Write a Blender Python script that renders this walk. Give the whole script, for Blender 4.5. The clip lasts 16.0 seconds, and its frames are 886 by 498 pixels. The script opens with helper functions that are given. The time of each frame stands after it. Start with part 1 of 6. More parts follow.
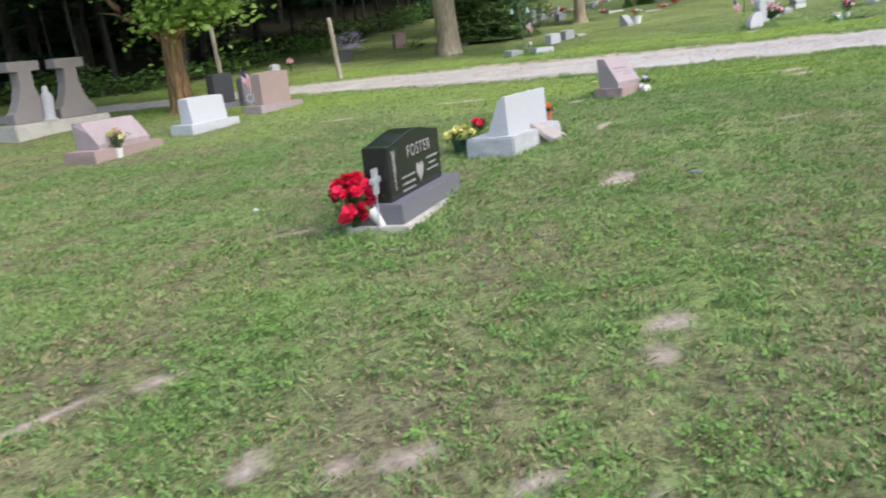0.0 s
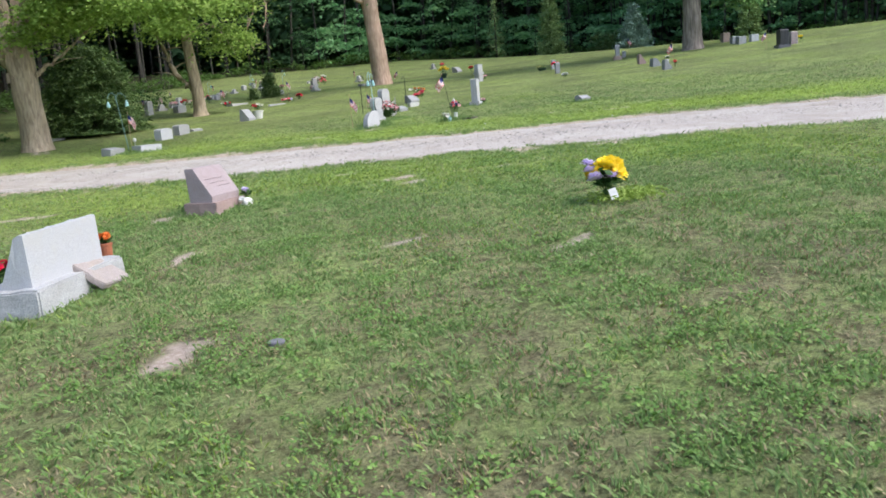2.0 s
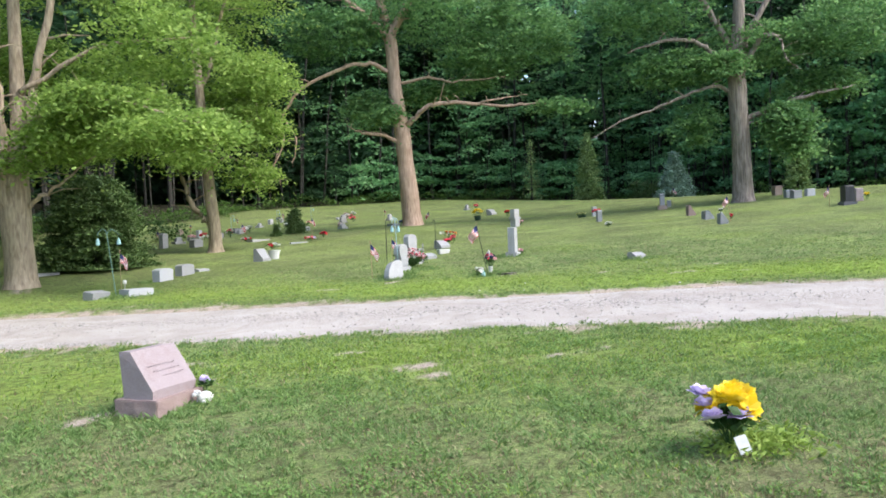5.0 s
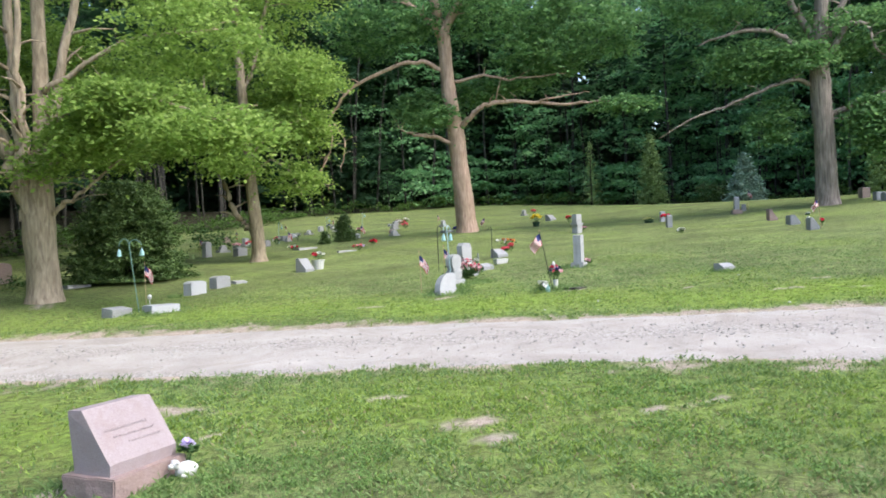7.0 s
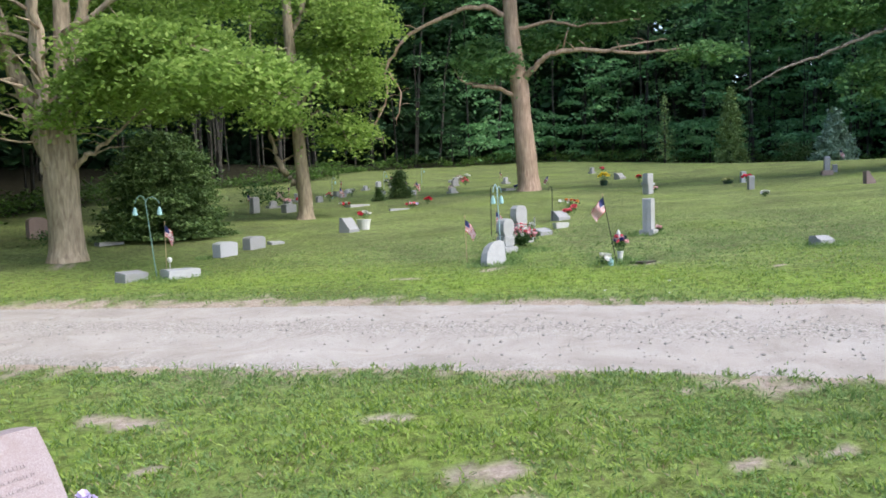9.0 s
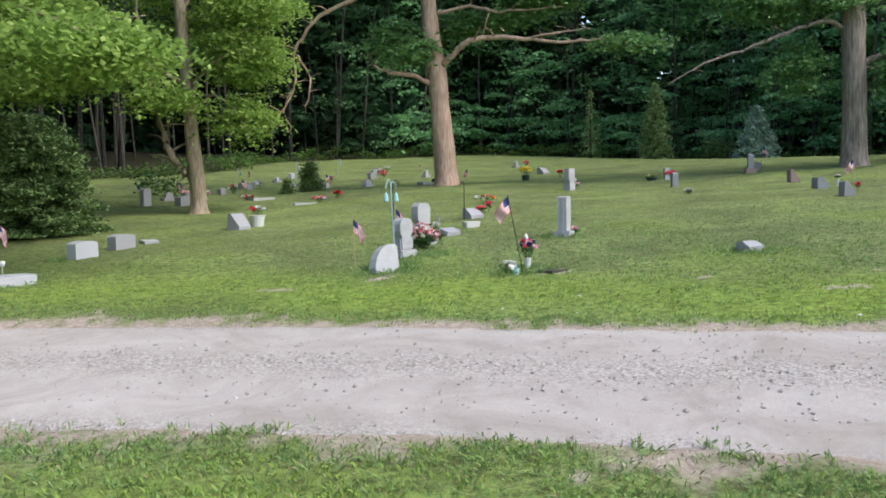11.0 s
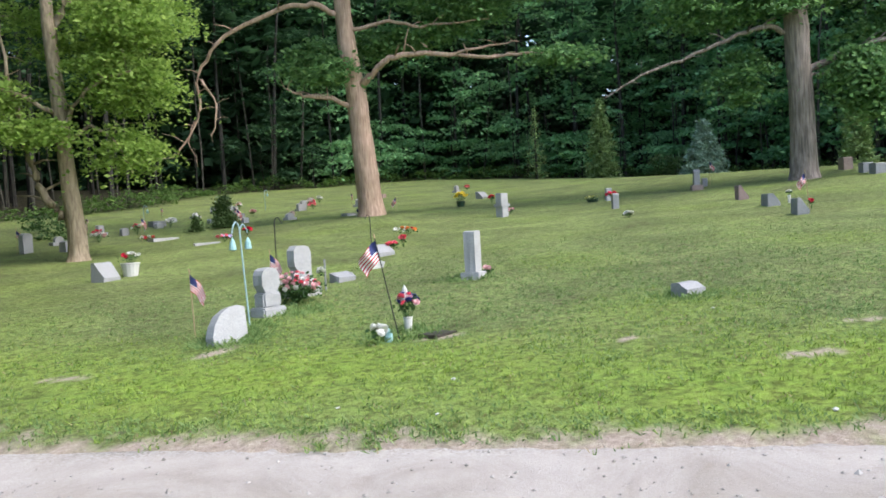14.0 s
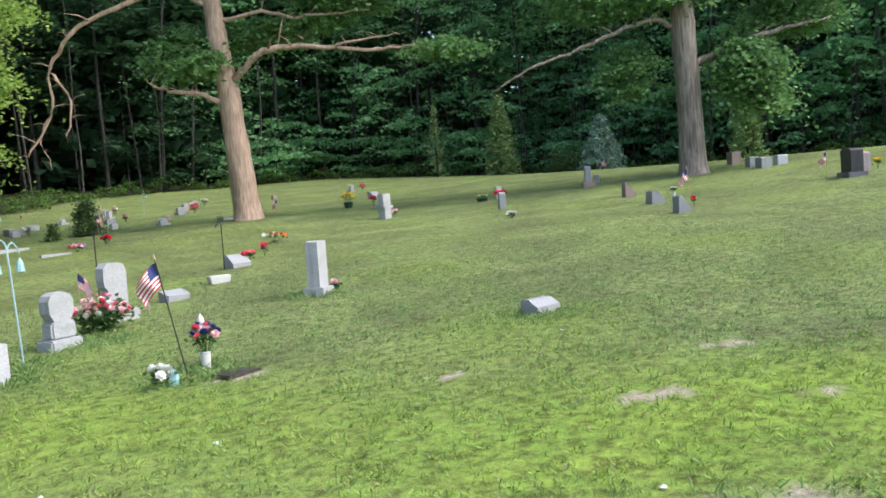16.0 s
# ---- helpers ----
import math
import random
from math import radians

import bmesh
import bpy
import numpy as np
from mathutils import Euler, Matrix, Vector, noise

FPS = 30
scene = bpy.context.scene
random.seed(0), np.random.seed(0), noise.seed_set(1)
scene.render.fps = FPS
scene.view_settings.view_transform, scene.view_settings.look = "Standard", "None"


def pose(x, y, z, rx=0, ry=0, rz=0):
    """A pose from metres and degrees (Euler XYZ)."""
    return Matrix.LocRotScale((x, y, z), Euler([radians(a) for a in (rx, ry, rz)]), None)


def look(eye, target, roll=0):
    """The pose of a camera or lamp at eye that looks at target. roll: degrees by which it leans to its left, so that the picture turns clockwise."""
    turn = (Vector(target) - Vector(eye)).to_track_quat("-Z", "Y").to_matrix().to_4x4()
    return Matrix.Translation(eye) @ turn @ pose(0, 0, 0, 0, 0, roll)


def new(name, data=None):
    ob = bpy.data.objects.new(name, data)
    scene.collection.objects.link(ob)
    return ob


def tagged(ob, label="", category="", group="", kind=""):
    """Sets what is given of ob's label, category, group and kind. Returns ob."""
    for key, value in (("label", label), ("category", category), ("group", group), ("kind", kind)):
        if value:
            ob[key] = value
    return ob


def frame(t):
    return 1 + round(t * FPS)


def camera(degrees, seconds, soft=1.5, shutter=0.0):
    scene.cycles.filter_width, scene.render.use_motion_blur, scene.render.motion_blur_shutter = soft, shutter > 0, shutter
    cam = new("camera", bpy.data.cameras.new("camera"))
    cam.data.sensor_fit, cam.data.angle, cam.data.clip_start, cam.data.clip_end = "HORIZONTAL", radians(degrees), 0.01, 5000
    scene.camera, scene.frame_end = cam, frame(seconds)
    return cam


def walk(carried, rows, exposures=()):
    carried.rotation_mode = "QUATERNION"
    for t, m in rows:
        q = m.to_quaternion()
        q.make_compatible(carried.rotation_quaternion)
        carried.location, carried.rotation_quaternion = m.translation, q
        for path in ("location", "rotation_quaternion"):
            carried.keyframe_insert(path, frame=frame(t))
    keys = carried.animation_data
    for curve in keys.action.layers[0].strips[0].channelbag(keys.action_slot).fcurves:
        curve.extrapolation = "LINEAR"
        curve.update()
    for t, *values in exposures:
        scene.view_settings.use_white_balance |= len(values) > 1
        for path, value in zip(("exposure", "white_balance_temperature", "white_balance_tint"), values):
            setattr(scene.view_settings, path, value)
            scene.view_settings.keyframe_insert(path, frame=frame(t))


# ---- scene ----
cam = camera(56.8, 16.0, soft=1.7, shutter=0.1)
PATH = [
    (0, (-0.453, -1.374, 1.510), (-0.231, 0.552, 1.020), -5.8),
    (0.5, (-0.145, -0.953, 1.541), (0.595, 0.869, 1.173), -3.8),
    (1, (0.176, -0.629, 1.601), (0.975, 1.171, 1.252), -5.1),
    (1.5, (0.409, -0.219, 1.610), (1.199, 1.578, 1.227), -6.3),
    (2, (0.699, 0.181, 1.625), (1.726, 1.858, 1.261), -4.7),
    (2.5, (0.975, 0.540, 1.723), (1.948, 2.268, 1.468), -3.5),
    (3, (1.144, 0.923, 1.737), (2.057, 2.690, 1.529), -2.8),
    (3.5, (1.380, 1.282, 1.762), (2.308, 3.050, 1.634), -3.1),
    (4, (1.645, 1.647, 1.817), (2.574, 3.416, 1.742), -2.6),
    (6.5, (2.694, 3.536, 1.955), (3.787, 5.211, 1.953), -2.6),
    (7, (2.956, 3.998, 1.963), (3.839, 5.792, 1.949), -2.5),
    (7.5, (3.133, 4.420, 1.969), (3.909, 6.263, 1.931), -2.4),
    (8, (3.419, 4.743, 2.012), (4.155, 6.602, 1.948), -2.2),
    (10.5, (4.818, 6.376, 2.115), (5.578, 8.219, 1.959), -0.2),
    (11, (5.161, 6.678, 2.131), (6.042, 8.468, 1.991), -0.9),
    (11.5, (5.473, 6.913, 2.162), (6.340, 8.709, 2.009), -1.3),
    (12, (5.810, 7.161, 2.225), (6.650, 8.969, 2.070), -2.0),
    (12.5, (6.072, 7.512, 2.229), (6.948, 9.309, 2.173), -2.2),
    (13, (6.437, 7.734, 2.271), (7.283, 9.545, 2.211), -2.3),
    (13.5, (6.766, 8.029, 2.259), (7.627, 9.831, 2.149), -3.2),
    (14, (7.141, 8.263, 2.274), (8.109, 10.011, 2.189), -3.1),
    (14.5, (7.531, 8.424, 2.293), (8.495, 10.174, 2.201), -0.7),
    (15, (7.925, 8.647, 2.293), (8.914, 10.383, 2.204), -1.3),
    (15.5, (8.232, 8.820, 2.307), (9.375, 10.459, 2.216), -3.3),
    (16, (8.556, 8.869, 2.333), (9.697, 10.507, 2.229), -4.1),
]
walk(cam, [(t, look(eye, target, roll)) for t, eye, target, roll in PATH],
     [(0, 1.32), (2.5, 1.33), (3.5, 1.36), (4, 1.5), (6.5, 1.55), (7, 1.5), (7.5, 1.38), (8, 1.37), (10.5, 1.16), (11, 1.15), (12, 1.07), (12.5, 1.36), (13, 1.53), (13.5, 1.39), (14.5, 1.43), (16, 1.49)])

# ---- world, sun, exposure ----
SUN_AZ = math.atan2(-0.74, 0.67)
SUN_EL = radians(50)
world = bpy.data.worlds.new("world")
scene.world = world
world.use_nodes = True
wt = world.node_tree
sky = wt.nodes.new("ShaderNodeTexSky")
sky.sky_type, sky.sun_disc = "NISHITA", False
sky.sun_elevation, sky.sun_rotation = SUN_EL, math.pi / 2 - SUN_AZ
sky.air_density, sky.dust_density = 1.0, 2.5
wt.links.new(sky.outputs[0], wt.nodes["Background"].inputs[0])
wt.nodes["Background"].inputs[1].default_value = 0.15
sun = new("sun", bpy.data.lights.new("sun", "SUN"))
sun.data.energy, sun.data.angle, sun.data.color = 1.15, radians(34), (1.0, 0.97, 0.92)
sun.matrix_world = look((0, 0, 0), (-math.cos(SUN_AZ) * math.cos(SUN_EL), -math.sin(SUN_AZ) * math.cos(SUN_EL), -math.sin(SUN_EL)))

RNG = np.random.default_rng(7)


# ---- materials ----
def material(name):
    m = bpy.data.materials.new(name)
    m.use_nodes = True
    return m, m.node_tree.nodes, m.node_tree.links, m.node_tree.nodes["Principled BSDF"]


def ramp(nodes, stops):
    r = nodes.new("ShaderNodeValToRGB")
    while len(r.color_ramp.elements) < len(stops):
        r.color_ramp.elements.new(0.5)
    for e, (p, c) in zip(r.color_ramp.elements, stops):
        e.position, e.color = p, (*c, 1)
    return r


def noise_node(nodes, links, scale, detail=4.0, rough=0.6, source="Object", warp=0.0):
    co = nodes.new("ShaderNodeTexCoord")
    n = nodes.new("ShaderNodeTexNoise")
    n.inputs["Scale"].default_value, n.inputs["Detail"].default_value = scale, detail
    n.inputs["Roughness"].default_value, n.inputs["Distortion"].default_value = rough, warp
    links.new(co.outputs[source], n.inputs["Vector"])
    return n


def mixed(nodes, links, a, b, factor, blend="MIX"):
    m = nodes.new("ShaderNodeMix")
    m.data_type, m.blend_type = "RGBA", blend
    for k, v in ((6, a), (7, b), (0, factor)):
        if isinstance(v, (int, float)):
            m.inputs[k].default_value = v
        elif isinstance(v, tuple):
            m.inputs[k].default_value = (*v, 1)
        else:
            links.new(v, m.inputs[k])
    return m.outputs[2]


def bumped(nodes, links, bsdf, height, strength, distance=0.02):
    b = nodes.new("ShaderNodeBump")
    b.inputs["Strength"].default_value, b.inputs["Distance"].default_value = strength, distance
    links.new(height, b.inputs["Height"])
    links.new(b.outputs[0], bsdf.inputs["Normal"])


def stone(name, dark, light, speck, rough=0.6, grain=260.0, stain=(0.2, 0.19, 0.16), stains=0.35, bump=0.25):
    m, nodes, links, bsdf = material(name)
    fine = noise_node(nodes, links, grain, 2.0, 0.7)
    base = ramp(nodes, [(0.3, dark), (0.52, light), (0.72, speck)])
    links.new(fine.outputs[0], base.inputs[0])
    large = noise_node(nodes, links, 5.0, 6.0, 0.65, warp=0.6)
    mask = ramp(nodes, [(0.45, (0, 0, 0)), (0.75, (stains, stains, stains))])
    links.new(large.outputs[0], mask.inputs[0])
    col = mixed(nodes, links, base.outputs[0], stain, mask.outputs[0])
    links.new(col, bsdf.inputs["Base Color"])
    bsdf.inputs["Roughness"].default_value = rough
    mid = noise_node(nodes, links, 40.0, 5.0, 0.7)
    bumped(nodes, links, bsdf, mid.outputs[0], bump, 0.01)
    return m


def paint(name, colour, rough=0.55, vary=0.25, metal=0.0, scale=30.0):
    m, nodes, links, bsdf = material(name)
    n = noise_node(nodes, links, scale, 4.0)
    r = ramp(nodes, [(0.3, tuple(c * (1 - vary) for c in colour)), (0.7, tuple(min(1, c * (1 + vary)) for c in colour))])
    links.new(n.outputs[0], r.inputs[0])
    links.new(r.outputs[0], bsdf.inputs["Base Color"])
    bsdf.inputs["Roughness"].default_value, bsdf.inputs["Metallic"].default_value = rough, metal
    return m


def leafy(name, dark, mid, light, through_light=0.35, rough=0.55, patch=0.35, own=0.55):
    """Leaves, petals and grass: each island its own shade, drifting in patches."""
    m, nodes, links, bsdf = material(name)
    geo = nodes.new("ShaderNodeNewGeometry")
    n = noise_node(nodes, links, patch, 3.0)
    add = nodes.new("ShaderNodeMath")
    add.operation = "MULTIPLY_ADD"
    links.new(geo.outputs["Random Per Island"], add.inputs[0])
    add.inputs[1].default_value = own
    half = nodes.new("ShaderNodeMath")
    half.operation = "MULTIPLY"
    half.inputs[1].default_value = 1 - own
    links.new(n.outputs[0], half.inputs[0])
    links.new(half.outputs[0], add.inputs[2])
    r = ramp(nodes, [(0.12, dark), (0.5, mid), (0.85, light)])
    links.new(add.outputs[0], r.inputs[0])
    links.new(r.outputs[0], bsdf.inputs["Base Color"])
    bsdf.inputs["Roughness"].default_value = rough
    bsdf.inputs["Specular IOR Level"].default_value = 0.25
    tr = nodes.new("ShaderNodeBsdfTranslucent")
    links.new(r.outputs[0], tr.inputs[0])
    mx = nodes.new("ShaderNodeMixShader")
    mx.inputs[0].default_value = through_light
    links.new(bsdf.outputs[0], mx.inputs[1])
    links.new(tr.outputs[0], mx.inputs[2])
    links.new(mx.outputs[0], nodes["Material Output"].inputs[0])
    return m


def bark_material(name, dark, light, stretch=0.22):
    m, nodes, links, bsdf = material(name)
    co = nodes.new("ShaderNodeTexCoord")
    mp = nodes.new("ShaderNodeMapping")
    mp.inputs["Scale"].default_value = (1, 1, stretch)
    links.new(co.outputs["Object"], mp.inputs[0])
    n = nodes.new("ShaderNodeTexNoise")
    n.inputs["Scale"].default_value, n.inputs["Detail"].default_value, n.inputs["Distortion"].default_value = 16.0, 6.0, 0.4
    links.new(mp.outputs[0], n.inputs["Vector"])
    r = ramp(nodes, [(0.34, dark), (0.6, light), (0.8, tuple(min(1, c * 1.25) for c in light))])
    links.new(n.outputs[0], r.inputs[0])
    big = noise_node(nodes, links, 1.3, 4.0)
    b2 = ramp(nodes, [(0.35, (0.72, 0.74, 0.7)), (0.65, (1, 1, 1))])
    links.new(big.outputs[0], b2.inputs[0])
    links.new(mixed(nodes, links, r.outputs[0], b2.outputs[0], 1.0, "MULTIPLY"), bsdf.inputs["Base Color"])
    bsdf.inputs["Roughness"].default_value = 0.9
    bumped(nodes, links, bsdf, n.outputs[0], 0.8, 0.04)
    return m


def ground_material():
    m, nodes, links, bsdf = material("turf")
    big = noise_node(nodes, links, 0.55, 5.0, 0.6, warp=0.5)
    mid = noise_node(nodes, links, 3.2, 6.0, 0.7, warp=0.4)
    fine = noise_node(nodes, links, 45.0, 4.0, 0.75)
    green = ramp(nodes, [(0.3, (0.115, 0.145, 0.058)), (0.5, (0.17, 0.222, 0.08)), (0.7, (0.23, 0.3, 0.104))])
    links.new(big.outputs[0], green.inputs[0])
    thatch = ramp(nodes, [(0.35, (0.11, 0.098, 0.058)), (0.65, (0.25, 0.225, 0.14))])
    links.new(fine.outputs[0], thatch.inputs[0])
    patch = ramp(nodes, [(0.45, (0.0, 0.0, 0.0)), (0.72, (0.42, 0.42, 0.42))])
    links.new(mid.outputs[0], patch.inputs[0])
    col = mixed(nodes, links, green.outputs[0], thatch.outputs[0], patch.outputs[0])
    shade = ramp(nodes, [(0.34, (0.42, 0.42, 0.42)), (0.62, (1.25, 1.25, 1.25))])
    links.new(fine.outputs[0], shade.inputs[0])
    col = mixed(nodes, links, col, shade.outputs[0], 0.8, "MULTIPLY")
    clump = noise_node(nodes, links, 11.0, 4.0, 0.7, warp=0.3)
    earth = ramp(nodes, [(0.36, (0.42, 0.36, 0.34)), (0.48, (0.88, 0.86, 0.85)), (0.64, (1.25, 1.32, 1.1))])
    links.new(clump.outputs[0], earth.inputs[0])
    bright_grass = nodes.new("ShaderNodeAttribute")
    bright_grass.attribute_name = "bright_grass"
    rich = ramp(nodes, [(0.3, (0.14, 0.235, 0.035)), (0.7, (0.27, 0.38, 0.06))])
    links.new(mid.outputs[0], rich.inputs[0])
    col = mixed(nodes, links, col, rich.outputs[0], bright_grass.outputs["Fac"])
    dry = nodes.new("ShaderNodeAttribute")
    dry.attribute_name = "dry"
    col = mixed(nodes, links, col, thatch.outputs[0], dry.outputs["Fac"])
    col = mixed(nodes, links, col, earth.outputs[0], 0.85, "MULTIPLY")
    soil = ramp(nodes, [(0.3, (0.25, 0.195, 0.16)), (0.7, (0.56, 0.465, 0.4))])
    soil_noise = noise_node(nodes, links, 22.0, 6.0, 0.75)
    links.new(soil_noise.outputs[0], soil.inputs[0])
    bare = nodes.new("ShaderNodeAttribute")
    bare.attribute_name = "bare"
    col = mixed(nodes, links, col, soil.outputs[0], bare.outputs["Fac"])
    # Leaf litter, darkened to near black for the shade under the trees.
    litter_shade = nodes.new("ShaderNodeAttribute")
    litter_shade.attribute_name = "litter_shade"
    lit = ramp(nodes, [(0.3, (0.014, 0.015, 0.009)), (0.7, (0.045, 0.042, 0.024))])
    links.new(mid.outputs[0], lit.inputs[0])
    col = mixed(nodes, links, col, lit.outputs[0], litter_shade.outputs["Fac"])
    links.new(col, bsdf.inputs["Base Color"])
    bsdf.inputs["Roughness"].default_value = 0.95
    bsdf.inputs["Specular IOR Level"].default_value = 0.15
    bumped(nodes, links, bsdf, fine.outputs[0], 0.9, 0.03)
    return m


def road_material():
    m, nodes, links, bsdf = material("gravel")
    v = nodes.new("ShaderNodeTexVoronoi")
    co = nodes.new("ShaderNodeTexCoord")
    v.inputs["Scale"].default_value = 55.0
    links.new(co.outputs["Object"], v.inputs["Vector"])
    peb = ramp(nodes, [(0.0, (0.17, 0.148, 0.128)), (0.45, (0.325, 0.297, 0.272)), (1.0, (0.5, 0.47, 0.445))])
    links.new(v.outputs["Color"], peb.inputs[0])
    big = noise_node(nodes, links, 1.1, 7.0, 0.7, warp=0.8)
    tone = ramp(nodes, [(0.3, (0.27, 0.237, 0.205)), (0.5, (0.375, 0.343, 0.318)), (0.72, (0.455, 0.428, 0.405))])
    links.new(big.outputs[0], tone.inputs[0])
    loose = nodes.new("ShaderNodeAttribute")
    loose.attribute_name = "loose"
    col = mixed(nodes, links, tone.outputs[0], peb.outputs[0], loose.outputs["Fac"])
    fine = noise_node(nodes, links, 90.0, 4.0, 0.8)
    sh = ramp(nodes, [(0.3, (0.78, 0.77, 0.75)), (0.7, (1.1, 1.1, 1.1))])
    links.new(fine.outputs[0], sh.inputs[0])
    col = mixed(nodes, links, col, sh.outputs[0], 0.8, "MULTIPLY")
    links.new(col, bsdf.inputs["Base Color"])
    bsdf.inputs["Roughness"].default_value = 0.95
    bumped(nodes, links, bsdf, fine.outputs[0], 0.5, 0.015)
    return m


TURF, GRAVEL = ground_material(), road_material()
BLADE = leafy("grass_blades", (0.085, 0.147, 0.043), (0.163, 0.262, 0.082), (0.285, 0.378, 0.152), 0.3, patch=5.5, own=0.4)
WEED = leafy("clover_leaves", (0.075, 0.15, 0.035), (0.145, 0.265, 0.06), (0.23, 0.36, 0.095), 0.3, patch=5.5, own=0.4)
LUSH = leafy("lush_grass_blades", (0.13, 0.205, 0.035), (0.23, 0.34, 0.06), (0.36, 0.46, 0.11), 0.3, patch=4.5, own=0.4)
STRAW = leafy("dry_blades", (0.19, 0.15, 0.08), (0.3, 0.24, 0.14), (0.42, 0.36, 0.22), 0.2, patch=0.8)
MAPLE = leafy("maple_leaves", (0.12, 0.205, 0.045), (0.255, 0.39, 0.088), (0.43, 0.56, 0.17), 0.58)
OAK = leafy("oak_leaves", (0.06, 0.14, 0.05), (0.14, 0.28, 0.1), (0.25, 0.42, 0.16), 0.5)
# Shade of the left and inner woods is mixed into this leaf colour.
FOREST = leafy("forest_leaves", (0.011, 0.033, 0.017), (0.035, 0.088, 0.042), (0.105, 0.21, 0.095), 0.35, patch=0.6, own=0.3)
THUJA = leafy("arborvitae_needles", (0.12, 0.19, 0.07), (0.22, 0.33, 0.12), (0.34, 0.46, 0.18), 0.25, patch=2.0)
NEEDLE = leafy("cedar_needles", (0.03, 0.065, 0.022), (0.08, 0.14, 0.042), (0.155, 0.225, 0.075), 0.15, patch=2.0)
SPRUCE = leafy("spruce_needles", (0.13, 0.22, 0.16), (0.24, 0.36, 0.27), (0.38, 0.5, 0.39), 0.15, patch=2.0)
# Same leaves, brightened for the light on the right-hand woods.
FOREST_LIT = leafy("lit_forest_leaves", (0.05, 0.15, 0.068), (0.19, 0.41, 0.18), (0.4, 0.66, 0.31), 0.55, patch=0.6, own=0.3)
FERN = leafy("shrub_leaves", (0.04, 0.09, 0.02), (0.08, 0.16, 0.035), (0.14, 0.24, 0.06), 0.35)
BARK = bark_material("maple_bark", (0.25, 0.19, 0.135), (0.42, 0.335, 0.245))
BARK_RED = bark_material("oak_bark", (0.33, 0.22, 0.165), (0.5, 0.355, 0.275), 0.14)
BARK_GREY = bark_material("grey_bark", (0.15, 0.12, 0.1), (0.33, 0.27, 0.235), 0.1)
# Sapling bark darkened for the shade that these poles stand in.
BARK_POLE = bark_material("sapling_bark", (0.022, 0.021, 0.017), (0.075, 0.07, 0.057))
BARK_BROWN = bark_material("brown_bark", (0.09, 0.05, 0.024), (0.31, 0.18, 0.085), 0.16)
# Far darker than bark: woodland shade is put into this colour too.
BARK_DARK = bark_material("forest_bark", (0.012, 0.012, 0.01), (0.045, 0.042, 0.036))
WOOD_POST = bark_material("weathered_wood", (0.2, 0.17, 0.13), (0.42, 0.37, 0.3), 0.1)
BLACK_GRANITE = stone("black_polished_granite", (0.008, 0.008, 0.009), (0.014, 0.014, 0.015), (0.03, 0.03, 0.032), 0.16, 400, (0.02, 0.02, 0.02), 0.1, 0.01)
BLACK_ROUGH = stone("black_rock_granite", (0.012, 0.012, 0.014), (0.03, 0.03, 0.034), (0.07, 0.07, 0.075), 0.6, 300, (0.06, 0.06, 0.06), 0.3, 0.6)
DARK_GREY = stone("dark_grey_granite", (0.07, 0.068, 0.085), (0.135, 0.13, 0.155), (0.21, 0.205, 0.23), 0.45, 300, (0.12, 0.115, 0.12), 0.4, 0.2)
ETCH = paint("etched_lettering", (0.24, 0.235, 0.23), 0.8, 0.2)
CONCRETE = stone("concrete", (0.26, 0.25, 0.22), (0.4, 0.38, 0.34), (0.5, 0.48, 0.44), 0.9, 150, (0.18, 0.17, 0.13), 0.5, 0.5)
MARBLE = stone("white_marble", (0.31, 0.32, 0.345), (0.39, 0.4, 0.43), (0.46, 0.47, 0.5), 0.55, 120, (0.38, 0.375, 0.34), 0.5, 0.25)
OLD_MARBLE = stone("weathered_marble", (0.25, 0.257, 0.265), (0.345, 0.352, 0.365), (0.44, 0.445, 0.457), 0.8, 90, (0.22, 0.225, 0.2), 0.5, 0.5)
PINK = stone("pink_granite", (0.2, 0.15, 0.16), (0.28, 0.23, 0.24), (0.38, 0.34, 0.355), 0.55, 200, (0.2, 0.14, 0.13), 0.6, 0.3)
RED_ROUGH = stone("reddish_rock_granite", (0.2, 0.135, 0.125), (0.28, 0.2, 0.19), (0.38, 0.31, 0.29), 0.85, 200, (0.22, 0.16, 0.12), 0.5, 0.8)
BROWN = stone("brown_granite", (0.17, 0.12, 0.105), (0.27, 0.2, 0.18), (0.38, 0.3, 0.275), 0.5, 280, (0.2, 0.15, 0.12), 0.4, 0.3)
GREY = stone("grey_granite", (0.17, 0.175, 0.185), (0.26, 0.265, 0.28), (0.38, 0.385, 0.4), 0.65, 250, (0.2, 0.205, 0.18), 0.5, 0.35)
MAUVE_STONE = stone("weathered_mauve_stone", (0.12, 0.105, 0.1), (0.2, 0.175, 0.17), (0.29, 0.26, 0.25), 0.85, 160, (0.13, 0.12, 0.1), 0.5, 0.5)
SANDSTONE = stone("sandstone_slab", (0.2, 0.17, 0.16), (0.29, 0.255, 0.245), (0.38, 0.345, 0.335), 0.9, 110, (0.3, 0.25, 0.2), 0.5, 0.6)
RED_PETAL = leafy("red_petals", (0.42, 0.005, 0.03), (0.68, 0.012, 0.06), (0.85, 0.05, 0.12), 0.25)
PINK_PETAL = leafy("pink_petals", (0.6, 0.2, 0.26), (0.75, 0.42, 0.46), (0.85, 0.72, 0.7), 0.25)
CORAL_PETAL = leafy("coral_petals", (0.7, 0.04, 0.12), (0.85, 0.12, 0.2), (0.9, 0.25, 0.3), 0.25)
